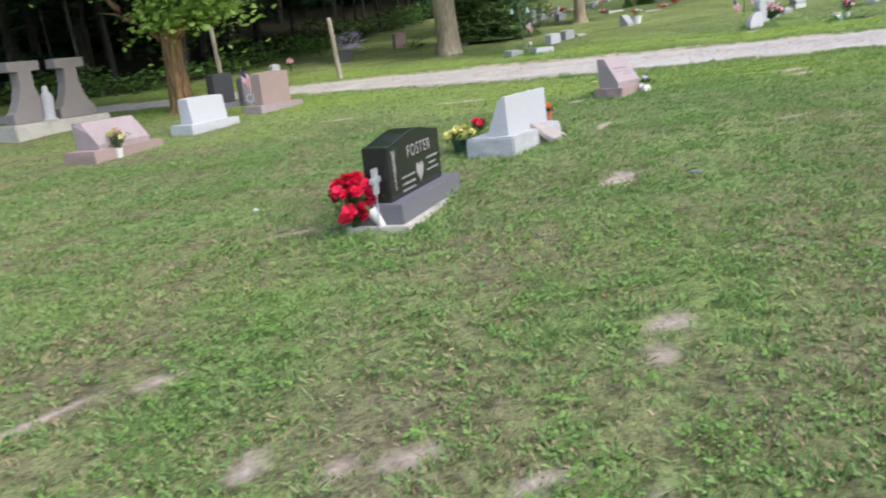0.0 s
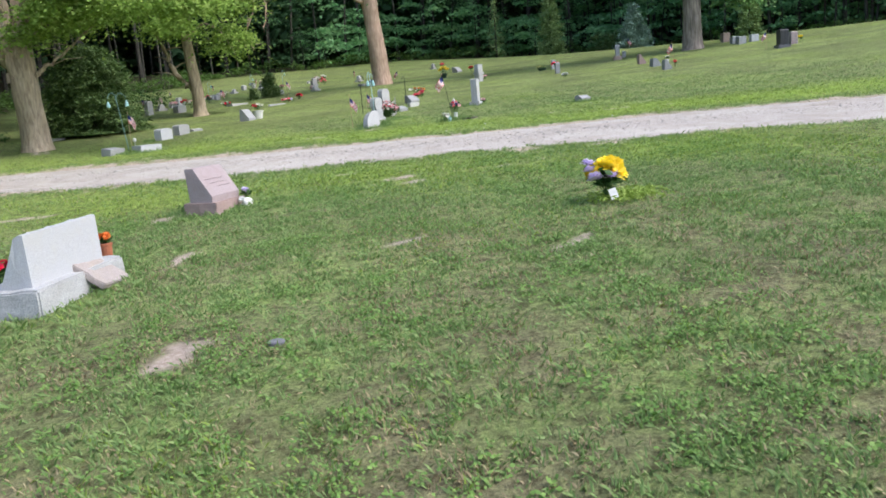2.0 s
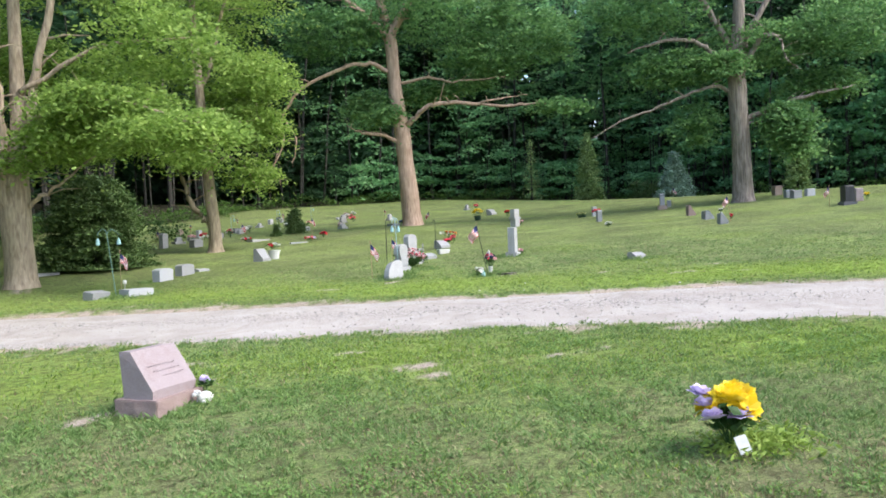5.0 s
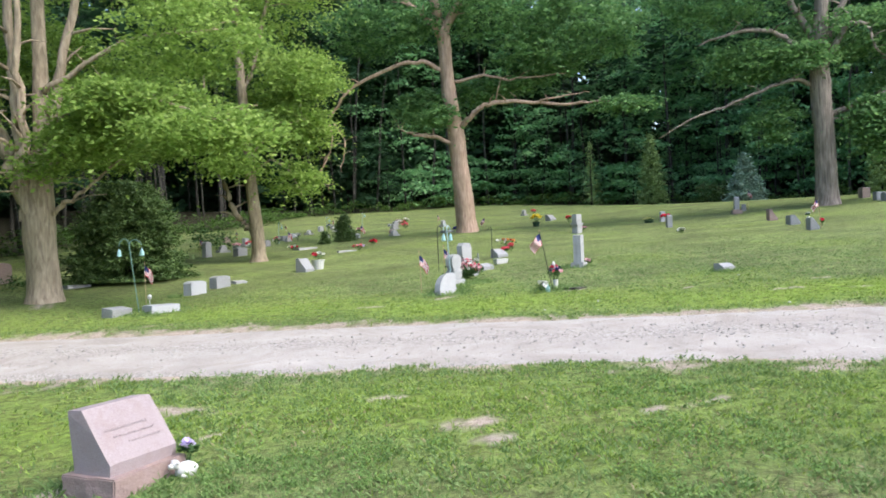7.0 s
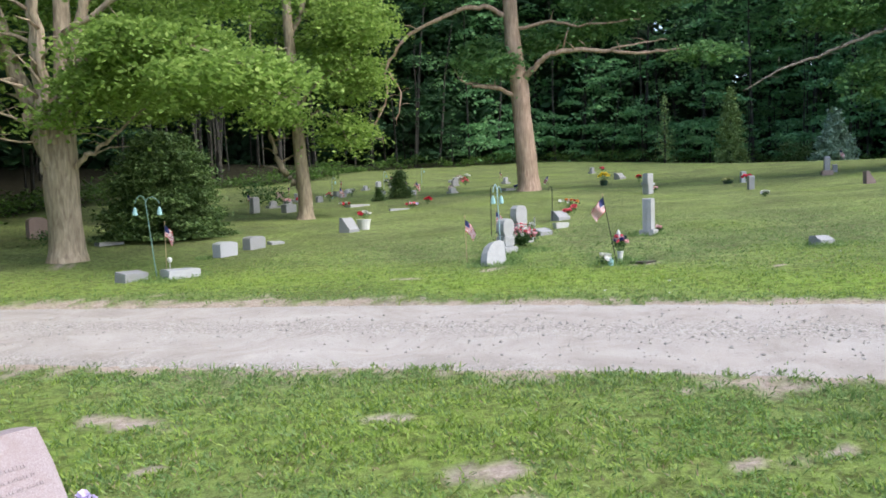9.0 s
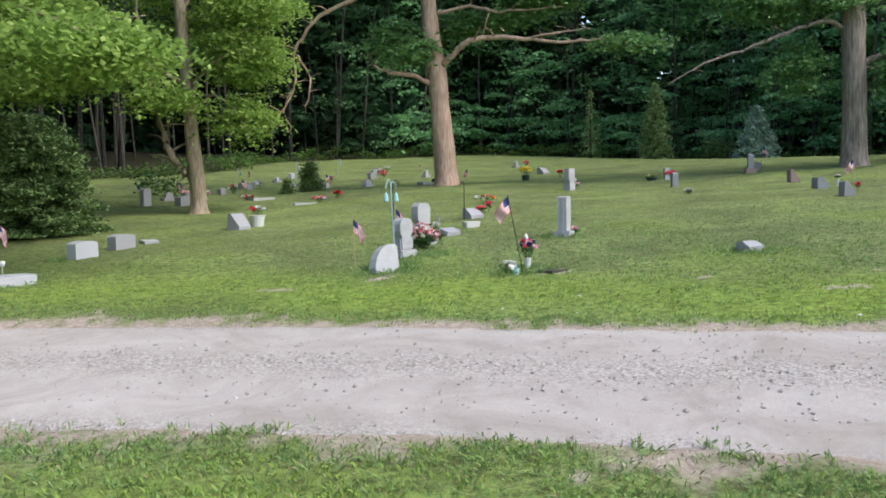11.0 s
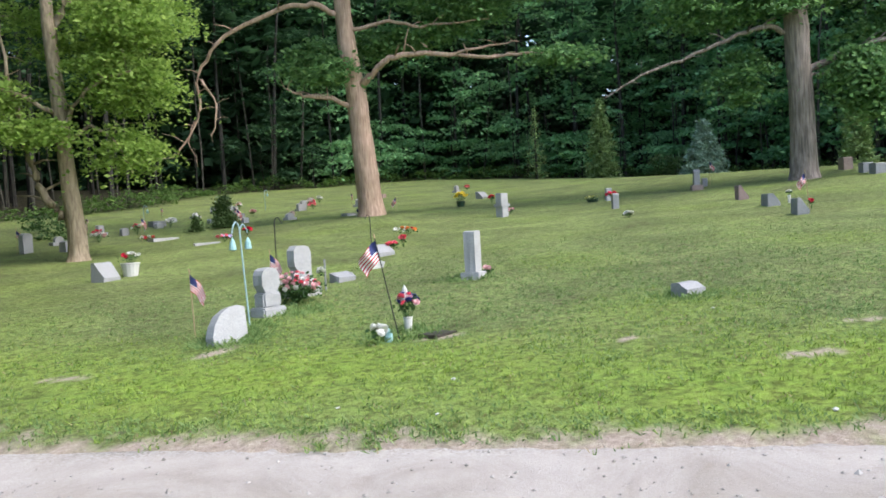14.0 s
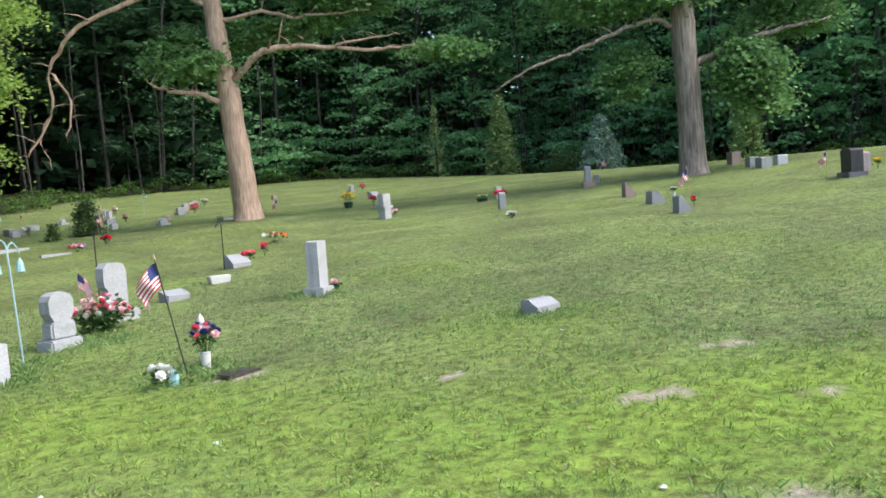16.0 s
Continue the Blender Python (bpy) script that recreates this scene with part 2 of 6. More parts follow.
YELLOW_PETAL = leafy("yellow_petals", (0.75, 0.5, 0.01), (0.9, 0.7, 0.03), (0.95, 0.82, 0.15), 0.25)
PALE_PETAL = leafy("pale_yellow_petals", (0.55, 0.5, 0.12), (0.7, 0.66, 0.22), (0.8, 0.78, 0.45), 0.25)
PURPLE_PETAL = leafy("purple_petals", (0.48, 0.37, 0.66), (0.64, 0.55, 0.8), (0.77, 0.71, 0.88), 0.25)
WHITE_PETAL = leafy("white_petals", (0.6, 0.6, 0.56), (0.75, 0.75, 0.72), (0.85, 0.85, 0.82), 0.25)
ORANGE_PETAL = leafy("orange_petals", (0.6, 0.1, 0.02), (0.75, 0.2, 0.04), (0.8, 0.32, 0.08), 0.25)
BLUE_PETAL = leafy("blue_petals", (0.02, 0.02, 0.12), (0.035, 0.035, 0.2), (0.09, 0.09, 0.3), 0.25)
STEM = leafy("stems_and_leaves", (0.02, 0.06, 0.02), (0.05, 0.11, 0.03), (0.09, 0.17, 0.05), 0.25)
FLAG_RED, FLAG_WHITE, FLAG_BLUE = paint("flag_red", (0.45, 0.03, 0.05), 0.8, 0.15), paint("flag_white", (0.72, 0.7, 0.68), 0.8, 0.06), paint("flag_blue", (0.025, 0.035, 0.13), 0.8, 0.2)
DOWEL = paint("dowel_wood", (0.38, 0.28, 0.17), 0.7)
IRON = paint("black_iron", (0.025, 0.025, 0.025), 0.5, 0.3, 0.3)
GREEN_IRON = paint("green_coated_iron", (0.11, 0.2, 0.17), 0.5, 0.2)
BLUE_IRON = paint("pale_blue_iron", (0.28, 0.41, 0.45), 0.5, 0.15)
TURQUOISE = paint("turquoise_plastic", (0.26, 0.44, 0.46), 0.45, 0.15)
WHITE_PLASTIC = paint("white_plastic", (0.55, 0.55, 0.54), 0.4, 0.08)
DARK_GREEN = paint("dark_green_plastic", (0.012, 0.04, 0.025), 0.4, 0.2)
TERRACOTTA = paint("terracotta", (0.3, 0.1, 0.05), 0.8, 0.2)
BRONZE = paint("bronze_plaque", (0.07, 0.06, 0.05), 0.45, 0.3, 0.5)
SILVER = paint("silver_foil", (0.55, 0.57, 0.62), 0.3, 0.2, 0.6)


# ---- shaping helpers ----
def lie(x, y):
    """Height of the ground."""
    u, v = np.clip(x, -12, 34) / 20, np.clip(y, -12, 66) / 20
    mound = 0.22 * np.exp(-((x - 17.6) ** 2 + (y - 31.6) ** 2) / 12)
    return mound + 0.18 + 0.948 * u + 0.3898 * v + 0.6109 * u * u - 0.6548 * u * v + 0.3784 * v * v


def array_mesh(name, verts, faces, mats, slots=None, smooth=False):
    """A mesh from numpy arrays; faces all have the same number of corners."""
    verts, faces = np.asarray(verts, np.float32), np.asarray(faces, np.int32)
    me = bpy.data.meshes.new(name)
    n, k = faces.shape
    me.vertices.add(len(verts))
    me.vertices.foreach_set("co", verts.ravel())
    me.loops.add(n * k)
    me.loops.foreach_set("vertex_index", faces.ravel())
    me.polygons.add(n)
    me.polygons.foreach_set("loop_start", np.arange(0, n * k, k, dtype=np.int32))
    for m in mats:
        me.materials.append(m)
    if slots is not None:
        me.polygons.foreach_set("material_index", np.asarray(slots, np.int32))
    me.polygons.foreach_set("use_smooth", np.full(n, smooth))
    me.update(calc_edges=True)
    return me


def part(name, bm, mat, parent, label="", smooth=False):
    me = bpy.data.meshes.new(name)
    for f in bm.faces:
        f.smooth = smooth
    bm.to_mesh(me)
    bm.free()
    for m in (mat if isinstance(mat, (list, tuple)) else [mat]):
        me.materials.append(m)
    ob = new(name, me)
    ob.parent = parent
    return tagged(ob, label)


def thing(name, x, y, turn=0.0, label="", category="", group="", sink=0.0, kind=""):
    root = new(name)
    root.empty_display_size = 0.2
    root.matrix_world = pose(x, y, float(lie(x, y)) - sink, 0, 0, turn)
    return tagged(root, label, category, group, kind)


def box(bm, x0, x1, y0, y1, z0, z1, bevel=0.0, rough=0.0, seed=0, cuts=0, top_in=(0, 0)):
    """A box, bevelled, tapered by top_in, its faces roughened like split rock."""
    b = bmesh.new()
    bmesh.ops.create_cube(b, size=1)
    for v in b.verts:
        hi = v.co.z > 0
        sx, sy = (1 - 2 * top_in[0] / (x1 - x0), 1 - 2 * top_in[1] / (y1 - y0)) if hi else (1, 1)
        v.co = Vector(((x0 + x1) / 2 + v.co.x * (x1 - x0) * sx, (y0 + y1) / 2 + v.co.y * (y1 - y0) * sy, z1 if hi else z0))
    if bevel:
        bmesh.ops.bevel(b, geom=b.edges[:], offset=bevel, segments=2, affect="EDGES")
    if cuts:
        bmesh.ops.subdivide_edges(b, edges=b.edges[:], cuts=cuts, use_grid_fill=True)
    if rough:
        for v in b.verts:
            v.co += noise.noise_vector(v.co * 9 + Vector((seed * 7.3, 0, 0))) * rough
    join(bm, b)


def join(bm, other):
    me = bpy.data.meshes.new("temp")
    other.to_mesh(me)
    other.free()
    bm.from_mesh(me)
    bpy.data.meshes.remove(me)


def slab(bm, outline, y0, y1, bevel=0.004, rough=0.0, seed=0, lean=0.0, back=None):
    """A tablet: an outline of (x, z) pushed from y0 (face) to y1 (back); lean moves the face back towards the top; back is another outline."""
    zs = [z for _, z in outline]
    low, high = min(zs), max(zs)
    b = bmesh.new()
    face = [b.verts.new((x, y0 + lean * (z - low) / (high - low), z)) for x, z in outline]
    rear = [b.verts.new((x, y1, z)) for x, z in (back or outline)]
    n = len(outline)
    b.faces.new(face)
    b.faces.new(rear[::-1])
    for i in range(n):
        b.faces.new((face[i], rear[i], rear[(i + 1) % n], face[(i + 1) % n]))
    bmesh.ops.recalc_face_normals(b, faces=b.faces[:])
    if rough:
        edges = [e for e in b.edges if abs(e.verts[0].co.y - e.verts[1].co.y) > 0.02]
        bmesh.ops.subdivide_edges(b, edges=edges, cuts=3)
        for v in b.verts:
            if y0 + 0.015 + lean < v.co.y < y1 - 0.01:
                v.co += noise.noise_vector(v.co * 14 + Vector((seed, 0, 0))) * rough
    elif bevel:
        bmesh.ops.bevel(b, geom=b.edges[:], offset=bevel, segments=1, affect="EDGES")
    join(bm, b)


def tube(bm, points, radii, sides=8, bumps=0.0, seed=0):
    """A tapered tube along a line of points."""
    rings = []
    pts = [Vector(p) for p in points]
    for i, p in enumerate(pts):
        d = (pts[min(i + 1, len(pts) - 1)] - pts[max(i - 1, 0)]).normalized()
        a = d.orthogonal().normalized() if abs(d.z) < 0.95 else Vector((1, 0, 0)).cross(d).normalized()
        c = d.cross(a)
        ring = []
        for k in range(sides):
            q = 2 * math.pi * k / sides
            r = radii[i] * (1 + bumps * noise.noise(Vector((math.cos(q) * 2 + seed, math.sin(q) * 2, p.z * 0.8))))
            ring.append(bm.verts.new(p + (a * math.cos(q) + c * math.sin(q)) * r))
        rings.append(ring)
    for r0, r1 in zip(rings, rings[1:]):
        for k in range(sides):
            bm.faces.new((r0[k], r0[(k + 1) % sides], r1[(k + 1) % sides], r1[k]))
    bm.faces.new(rings[0][::-1])
    bm.faces.new(rings[-1])


def smooth_line(points, steps=4):
    """Catmull-Rom through the points."""
    p = [Vector(q) for q in points]
    out = []
    for i in range(len(p) - 1):
        a, b, c, d = p[max(i - 1, 0)], p[i], p[i + 1], p[min(i + 2, len(p) - 1)]
        for s in range(steps):
            t = s / steps
            out.append(0.5 * (2 * b + (c - a) * t + (2 * a - 5 * b + 4 * c - d) * t * t + (3 * b - a - 3 * c + d) * t ** 3))
    out.append(p[-1])
    return out


# ---- ground and road ----
EDGE_NEAR = [(-60, 9.0), (-25, 15.6), (-12, 16.9), (-6, 17.1), (-3, 16.95), (-0.8, 16.3), (1.6, 14.9), (4.3, 12.8), (6.08, 11.38), (7.45, 10.15), (8.6, 9.0), (10.1, 7.2), (12.4, 2.5), (15.5, -6), (21, -30)]
EDGE_FAR = [(-60, 11.0), (-25, 17.3), (-12, 18.5), (-6, 18.75), (-3, 18.7), (-0.85, 18.35), (1.6, 17.75), (4.75, 16.0), (7.2, 14.35), (9.4, 12.5), (11.05, 11.0), (12.6, 9.0), (15.3, 3.2), (18.5, -5.5), (24, -29)]


def dense(line, steps):
    return np.array([(p.x, p.y) for p in smooth_line([(x, y, 0) for x, y in line], steps)])


ROAD_A, ROAD_B = dense(EDGE_NEAR, 24), dense(EDGE_FAR, 24)


def wobble(x, y, f, seed=0.0):
    """Smooth value noise for arrays, about -1 to 1."""
    out = np.zeros_like(np.asarray(x, float))
    for k, (a, b, c) in enumerate(((1, 0.3, 0.1), (-0.4, 1.1, 1.7), (0.8, -0.9, 2.9), (1.3, 1.2, 4.2))):
        out = out + np.sin(f * (a * x + b * y) + c + seed) * np.cos(f * 0.83 * (b * x - a * y) + 2 * c + seed * 1.7)
    return out / 2.2


def road_side(x, y):
    """How far inside the road a place is, in metres (negative: on the grass)."""
    x, y = np.asarray(x, float), np.asarray(y, float)
    best = np.full(x.shape, 1e9)
    pick = np.zeros(x.shape, int)
    mid = (ROAD_A + ROAD_B) / 2
    for i in range(0, len(mid), 3):
        d = (x - mid[i, 0]) ** 2 + (y - mid[i, 1]) ** 2
        near = d < best
        best[near], pick[near] = d[near], i
    across = ROAD_B[pick] - ROAD_A[pick]
    width = np.hypot(across[..., 0], across[..., 1])
    s = ((x - ROAD_A[pick, 0]) * across[..., 0] + (y - ROAD_A[pick, 1]) * across[..., 1]) / width
    return np.minimum(s, width - s)


# worn places: x, y, half length, half width, turn in degrees
BARE = [
    (1.68, 4.6, 0.26, 0.13, 40), (2.16, 4.36, 0.06, 0.04, 0), (0.86, 1.83, 0.12, 0.1, 60), (0.72, 1.55, 0.17, 0.06, 70), (-1.4, 2.16, 0.16, 0.05, 10),
    (-1.78, 2.01, 0.2, 0.04, 40), (-0.87, 1.25, 0.07, 0.06, 30), (-0.57, 1.11, 0.07, 0.05, 20), (-0.37, 1.07, 0.09, 0.05, 20), (0.02, 0.79, 0.1, 0.06, 20), (0.32, 0.64, 0.06, 0.05, 0),
    (-0.83, 4.6, 0.16, 0.05, 10), (-0.57, 2.75, 0.06, 0.04, 0), (3.84, 5.89, 0.2, 0.05, 10), (4.67, 4.74, 0.2, 0.06, 10), (5.49, 10.37, 0.16, 0.06, -30), (5.72, 9.16, 0.24, 0.11, -20),
    (5.63, 8.73, 0.16, 0.09, -20), (6.91, 8.57, 0.16, 0.06, -20), (7.41, 9.8, 0.14, 0.05, -30), (7.41, 8.46, 0.14, 0.05, -20), (3.92, 11.2, 0.45, 0.13, -40), (4.01, 10.18, 0.12, 0.06, 0),
    (7.66, 16.2, 0.2, 0.07, -30), (12.23, 12.14, 0.27, 0.07, -35), (13.49, 12.52, 0.2, 0.06, -35), (11.84, 13.6, 0.14, 0.05, -30), (12.88, 11.42, 0.16, 0.05, -30), (10.81, 15.04, 0.22, 0.08, -25),
    (8.99, 16.27, 0.28, 0.09, 20), (2.38, 7.13, 0.25, 0.08, 50), (1.5, 11.4, 0.4, 0.1, -10), (-0.3, 11.2, 0.3, 0.08, 0), (2.85, 9.4, 0.3, 0.09, 30), (5.67, 9.25, 0.2, 0.05, -20),
    (6.9, 21.9, 0.3, 0.08, 20), (2.9, 21.7, 0.5, 0.3, 0), (18.4, 33.5, 0.8, 0.4, 0), (7.95, 9.55, 0.3, 0.09, -45), (8.6, 8.6, 0.3, 0.1, -45), (1.0, 6.45, 0.25, 0.1, 50),
]


def bareness(x, y):
    out = np.zeros_like(x)
    for bx, by, a, b, turn in BARE:
        c, s = math.cos(radians(turn)), math.sin(radians(turn))
        p, q = (x - bx) * c + (y - by) * s, -(x - bx) * s + (y - by) * c
        r = np.sqrt((p / a) ** 2 + (q / b) ** 2) + 0.35 * wobble(x, y, 14.0, bx) + 0.2 * wobble(x, y, 37.0, by)
        out = np.maximum(out, np.clip((1.15 - r) / 0.5, 0, 1))
    edge = road_side(x, y) + 0.2 * wobble(x, y, 3.1) + 0.17 * wobble(x, y, 11.0, 2.0) + 0.1 * wobble(x, y, 29.0, 4.0)
    return np.maximum(out, np.clip((edge + 0.1) / 0.3, 0, 1) * 0.95)


def grass_brightness(x, y):
    """Brighter grass along both sides of the lane; weaker far-left, standing for tree shade."""
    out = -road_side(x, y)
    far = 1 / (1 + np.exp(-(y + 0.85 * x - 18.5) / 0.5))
    # Across the lane the factor in x paints the trees' shade.
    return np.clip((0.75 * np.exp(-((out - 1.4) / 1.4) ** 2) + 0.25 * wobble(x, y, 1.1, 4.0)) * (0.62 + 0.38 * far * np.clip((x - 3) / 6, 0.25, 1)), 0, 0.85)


def dryness(x, y):
    """Thin thatchy lawn on the near side, greener towards the lane."""
    near = 1 / (1 + np.exp((y + 0.75 * x - 9.3) / 1.5))
    return np.clip(near * (0.42 + 0.5 * wobble(x, y, 2.3, 1.3) + 0.3 * wobble(x, y, 6.1, 0.4)) + 0.12 * np.clip(wobble(x, y, 0.9, 2.2), 0, 1), 0, 0.85)


WOODS_EDGE = [(-60, 14.5), (-25, 19.8), (-12, 20.8), (-6.5, 21), (-4, 23.5), (-1.6, 28.6), (1.2, 35), (6.5, 44.5), (13.5, 50), (17.5, 56.5), (25, 60), (34, 59.5), (40, 54), (42.5, 46), (43, 38), (45, 29), (50, 19), (58, 5), (66, -15)]
EDGE_LINE = dense(WOODS_EDGE, 12)


def in_woods(x, y):
    """Metres behind the edge of the woods, negative on the grass."""
    best, sign = np.full(np.shape(x), 1e9), np.ones(np.shape(x))
    for i in range(len(EDGE_LINE) - 1):
        ax, ay = EDGE_LINE[i]
        dx, dy = EDGE_LINE[i + 1] - EDGE_LINE[i]
        t = np.clip(((x - ax) * dx + (y - ay) * dy) / (dx * dx + dy * dy), 0, 1)
        d = np.hypot(x - ax - t * dx, y - ay - t * dy)
        near = d < best
        best = np.where(near, d, best)
        sign = np.where(near, np.sign(dx * (y - ay) - dy * (x - ax)), sign)
    return best * sign


def build_ground():
    xs = np.concatenate([np.linspace(-420, -60, 8), np.linspace(-50, -8, 22), np.arange(-6.5, 16.6, 0.1), np.linspace(17.2, 48, 52), np.linspace(52, 80, 10), np.linspace(100, 420, 8)])
    ys = np.concatenate([np.linspace(-420, -40, 8), np.linspace(-30, -2, 12), np.arange(-0.5, 19.6, 0.1), np.linspace(20.2, 66, 76), np.linspace(70, 100, 8), np.linspace(130, 420, 7)])
    X, Y = np.meshgrid(xs, ys)
    side = road_side(X, Y)
    Z = lie(X, Y) + 0.012 * wobble(X, Y, 2.2) + 0.006 * wobble(X, Y, 9.0) - 0.07 * np.clip((side - 0.12) / 0.3, 0, 1)
    nx, ny = len(xs), len(ys)
    i = (np.arange(ny - 1)[:, None] * nx + np.arange(nx - 1)).ravel()
    me = array_mesh("ground", np.stack([X, Y, Z], -1).reshape(-1, 3), np.stack([i, i + 1, i + nx + 1, i + nx], -1), [TURF], smooth=True)
    for key, values in (("bare", bareness(X, Y)), ("bright_grass", grass_brightness(X, Y)), ("dry", dryness(X, Y)), ("litter_shade", np.clip(in_woods(X, Y) / 1.5 + 0.5 + 0.4 * wobble(X, Y, 1.3), 0, 1))):
        me.attributes.new(key, "FLOAT", "POINT").data.foreach_set("value", values.ravel().astype(np.float32))
    tagged(new("ground", me), "mown patchy lawn with clover, thatch and bare sandy spots", "ground", kind="structure")


def build_road():
    n, m = len(ROAD_A), 25
    s = np.linspace(0, 1, m)[None, :, None]
    pts = ROAD_A[:, None] * (1 - s) + ROAD_B[:, None] * s
    fine = [pts[0]]
    for a, b in zip(pts, pts[1:]):
        k = max(1, int(np.hypot(*(b[0] - a[0])) / 0.12))
        fine += [a + (b - a) * j / k for j in range(1, k + 1)]
    pts = np.array(fine)
    n = len(pts)
    across = pts[:, -1] - pts[:, 0]
    across /= np.hypot(across[:, 0], across[:, 1])[:, None]
    for col, out in ((0, -1), (m - 1, 1)):
        j = 0.13 * wobble(pts[:, col, 0], pts[:, col, 1], 3.0, out) + 0.1 * wobble(pts[:, col, 0], pts[:, col, 1], 13.0, out)
        pts[:, col] += across * (out * j)[:, None]
    X, Y = pts[..., 0], pts[..., 1]
    u = np.broadcast_to(np.linspace(-1, 1, m), X.shape)
    Z = lie(X, Y) - 0.028 + 0.05 * (1 - u * u) - 0.025 * np.exp(-((np.abs(u) - 0.5) / 0.16) ** 2) + 0.006 * wobble(X, Y, 6.0) + 0.004 * wobble(X, Y, 19.0) - 0.05 * np.clip((np.abs(u) - 0.93) / 0.07, 0, 1)
    i = (np.arange(n - 1)[:, None] * m + np.arange(m - 1)).ravel()
    me = array_mesh("road", np.stack([X, Y, Z], -1).reshape(-1, 3), np.stack([i, i + m, i + m + 1, i + 1], -1)[:, ::-1], [GRAVEL], smooth=True)
    loose = np.clip(np.exp(-(u / 0.22) ** 2) + 0.8 * np.exp(-((np.abs(u) - 0.95) / 0.12) ** 2) + 0.25 * wobble(X, Y, 3.0), 0, 1)
    me.attributes.new("loose", "FLOAT", "POINT").data.foreach_set("value", loose.ravel().astype(np.float32))
    tagged(new("road", me), "pale dusty gravel lane with two wheel tracks", "gravel road", kind="structure")


build_ground()
build_road()


# ---- leaves ----
def rotations(n, tilt, rng):
    """Random frames whose third axis is near upright."""
    a = rng.uniform(0, 2 * np.pi, n)
    nz = np.stack([rng.normal(0, tilt, n), rng.normal(0, tilt, n), np.ones(n)], -1)
    nz /= np.linalg.norm(nz, axis=1)[:, None]
    ux = np.stack([np.cos(a), np.sin(a), np.zeros(n)], -1)
    ux -= nz * (ux * nz).sum(1)[:, None]
    ux /= np.linalg.norm(ux, axis=1)[:, None]
    return ux, np.cross(nz, ux), nz


def leaves(points, size, rng, tilt=0.5, slim=0.62):
    """One folded leaf (four corners) at each point."""
    n = len(points)
    ux, uy, uz = rotations(n, tilt, rng)
    s = (size * rng.uniform(0.65, 1.35, n))[:, None]
    v = np.empty((n, 4, 3), np.float32)
    v[:, 0] = points - ux * s * 0.5
    v[:, 1] = points + uy * s * slim * 0.5 + ux * s * 0.05 - uz * s * 0.1
    v[:, 2] = points + ux * s * 0.5 - uz * s * 0.12
    v[:, 3] = points - uy * s * slim * 0.5 + ux * s * 0.05 - uz * s * 0.1
    return v.reshape(-1, 3), np.arange(n * 4).reshape(n, 4)


def sprays(clumps, twigs, per_twig, radius, rng, flat=0.16):
    """Leaf places: flat drooping sprays scattered through ellipsoids (x, y, z, rx, ry, rz, share)."""
    share = np.array([c[6] for c in clumps], float)
    pick = rng.choice(len(clumps), twigs, p=share / share.sum())
    c = np.array(clumps, float)[pick]
    d = rng.normal(size=(twigs, 3))
    d /= np.linalg.norm(d, axis=1)[:, None]
    r = rng.uniform(0.2, 1, twigs) ** 0.5
    centre = c[:, :3] + d * r[:, None] * c[:, 3:6]
    q = rng.normal(size=(twigs, per_twig, 3))
    q[..., 2] *= flat
    rad = radius * rng.uniform(0.6, 1.4, (twigs, 1, 1))
    off = q * rad * 0.6
    off[..., 2] -= 0.25 * np.hypot(off[..., 0], off[..., 1]) ** 2 / radius
    return (centre[:, None] + off).reshape(-1, 3)


def crown(parent, clumps, twigs, per_twig, radius, size, mat, label="", seed=1, flat=0.16, tilt=0.5, name="crown"):
    rng = np.random.default_rng(seed)
    v, f = leaves(sprays(clumps, twigs, per_twig, radius, rng, flat), size, rng, tilt)
    ob = new(name, array_mesh(name, v, f, [mat]))
    ob.parent = parent
    return tagged(ob, label, kind="stuff")


# ---- trees that stand by themselves ----
# In each tree's own frame x runs to the right as seen from the lane, y away from it.
def tree(name, x, y, label, mat, trunk, branches, clumps, twigs, per_twig, radius, leaf, leaf_mat, seed, turn=-28.0, root=0.16, scale=1.0):
    t = thing(name, x, y, turn, label, "tree", sink=0.05)
    t.scale = (scale,) * 3
    bm = bmesh.new()
    pts = smooth_line([p[:3] for p in trunk], 5)
    rad = np.interp(np.linspace(0, len(trunk) - 1, len(pts)), range(len(trunk)), [p[3] for p in trunk])
    tube(bm, pts, rad, 18, root, seed)
    part("trunk", bm, mat, t, smooth=True)
    rng = np.random.default_rng(seed)
    for b in branches:
        bm = bmesh.new()
        pts = smooth_line([p[:3] for p in b], 5)
        pts = [p + Vector(rng.normal(0, 0.025, 3)) for p in pts]
        rad = np.interp(np.linspace(0, len(b) - 1, len(pts)), range(len(b)), [p[3] for p in b])
        tube(bm, pts, rad, 9, 0.12, seed)
        for k in range(len(pts) // 3, len(pts), 2):
            side = Vector(rng.normal(0, 1, 3))
            side.z = abs(side.z) * 0.4
            step = side.normalized() * rng.uniform(0.3, 0.8)
            tube(bm, [pts[k], pts[k] + step * 0.6 + Vector((0, 0, 0.06)), pts[k] + step * 1.3], [rad[k] * 0.45, rad[k] * 0.3, 0.006], 5)
        part("branch", bm, mat, t, smooth=True)
    crown(t, clumps, twigs, per_twig, radius, leaf, leaf_mat, "", seed, tilt=0.75)
    return t


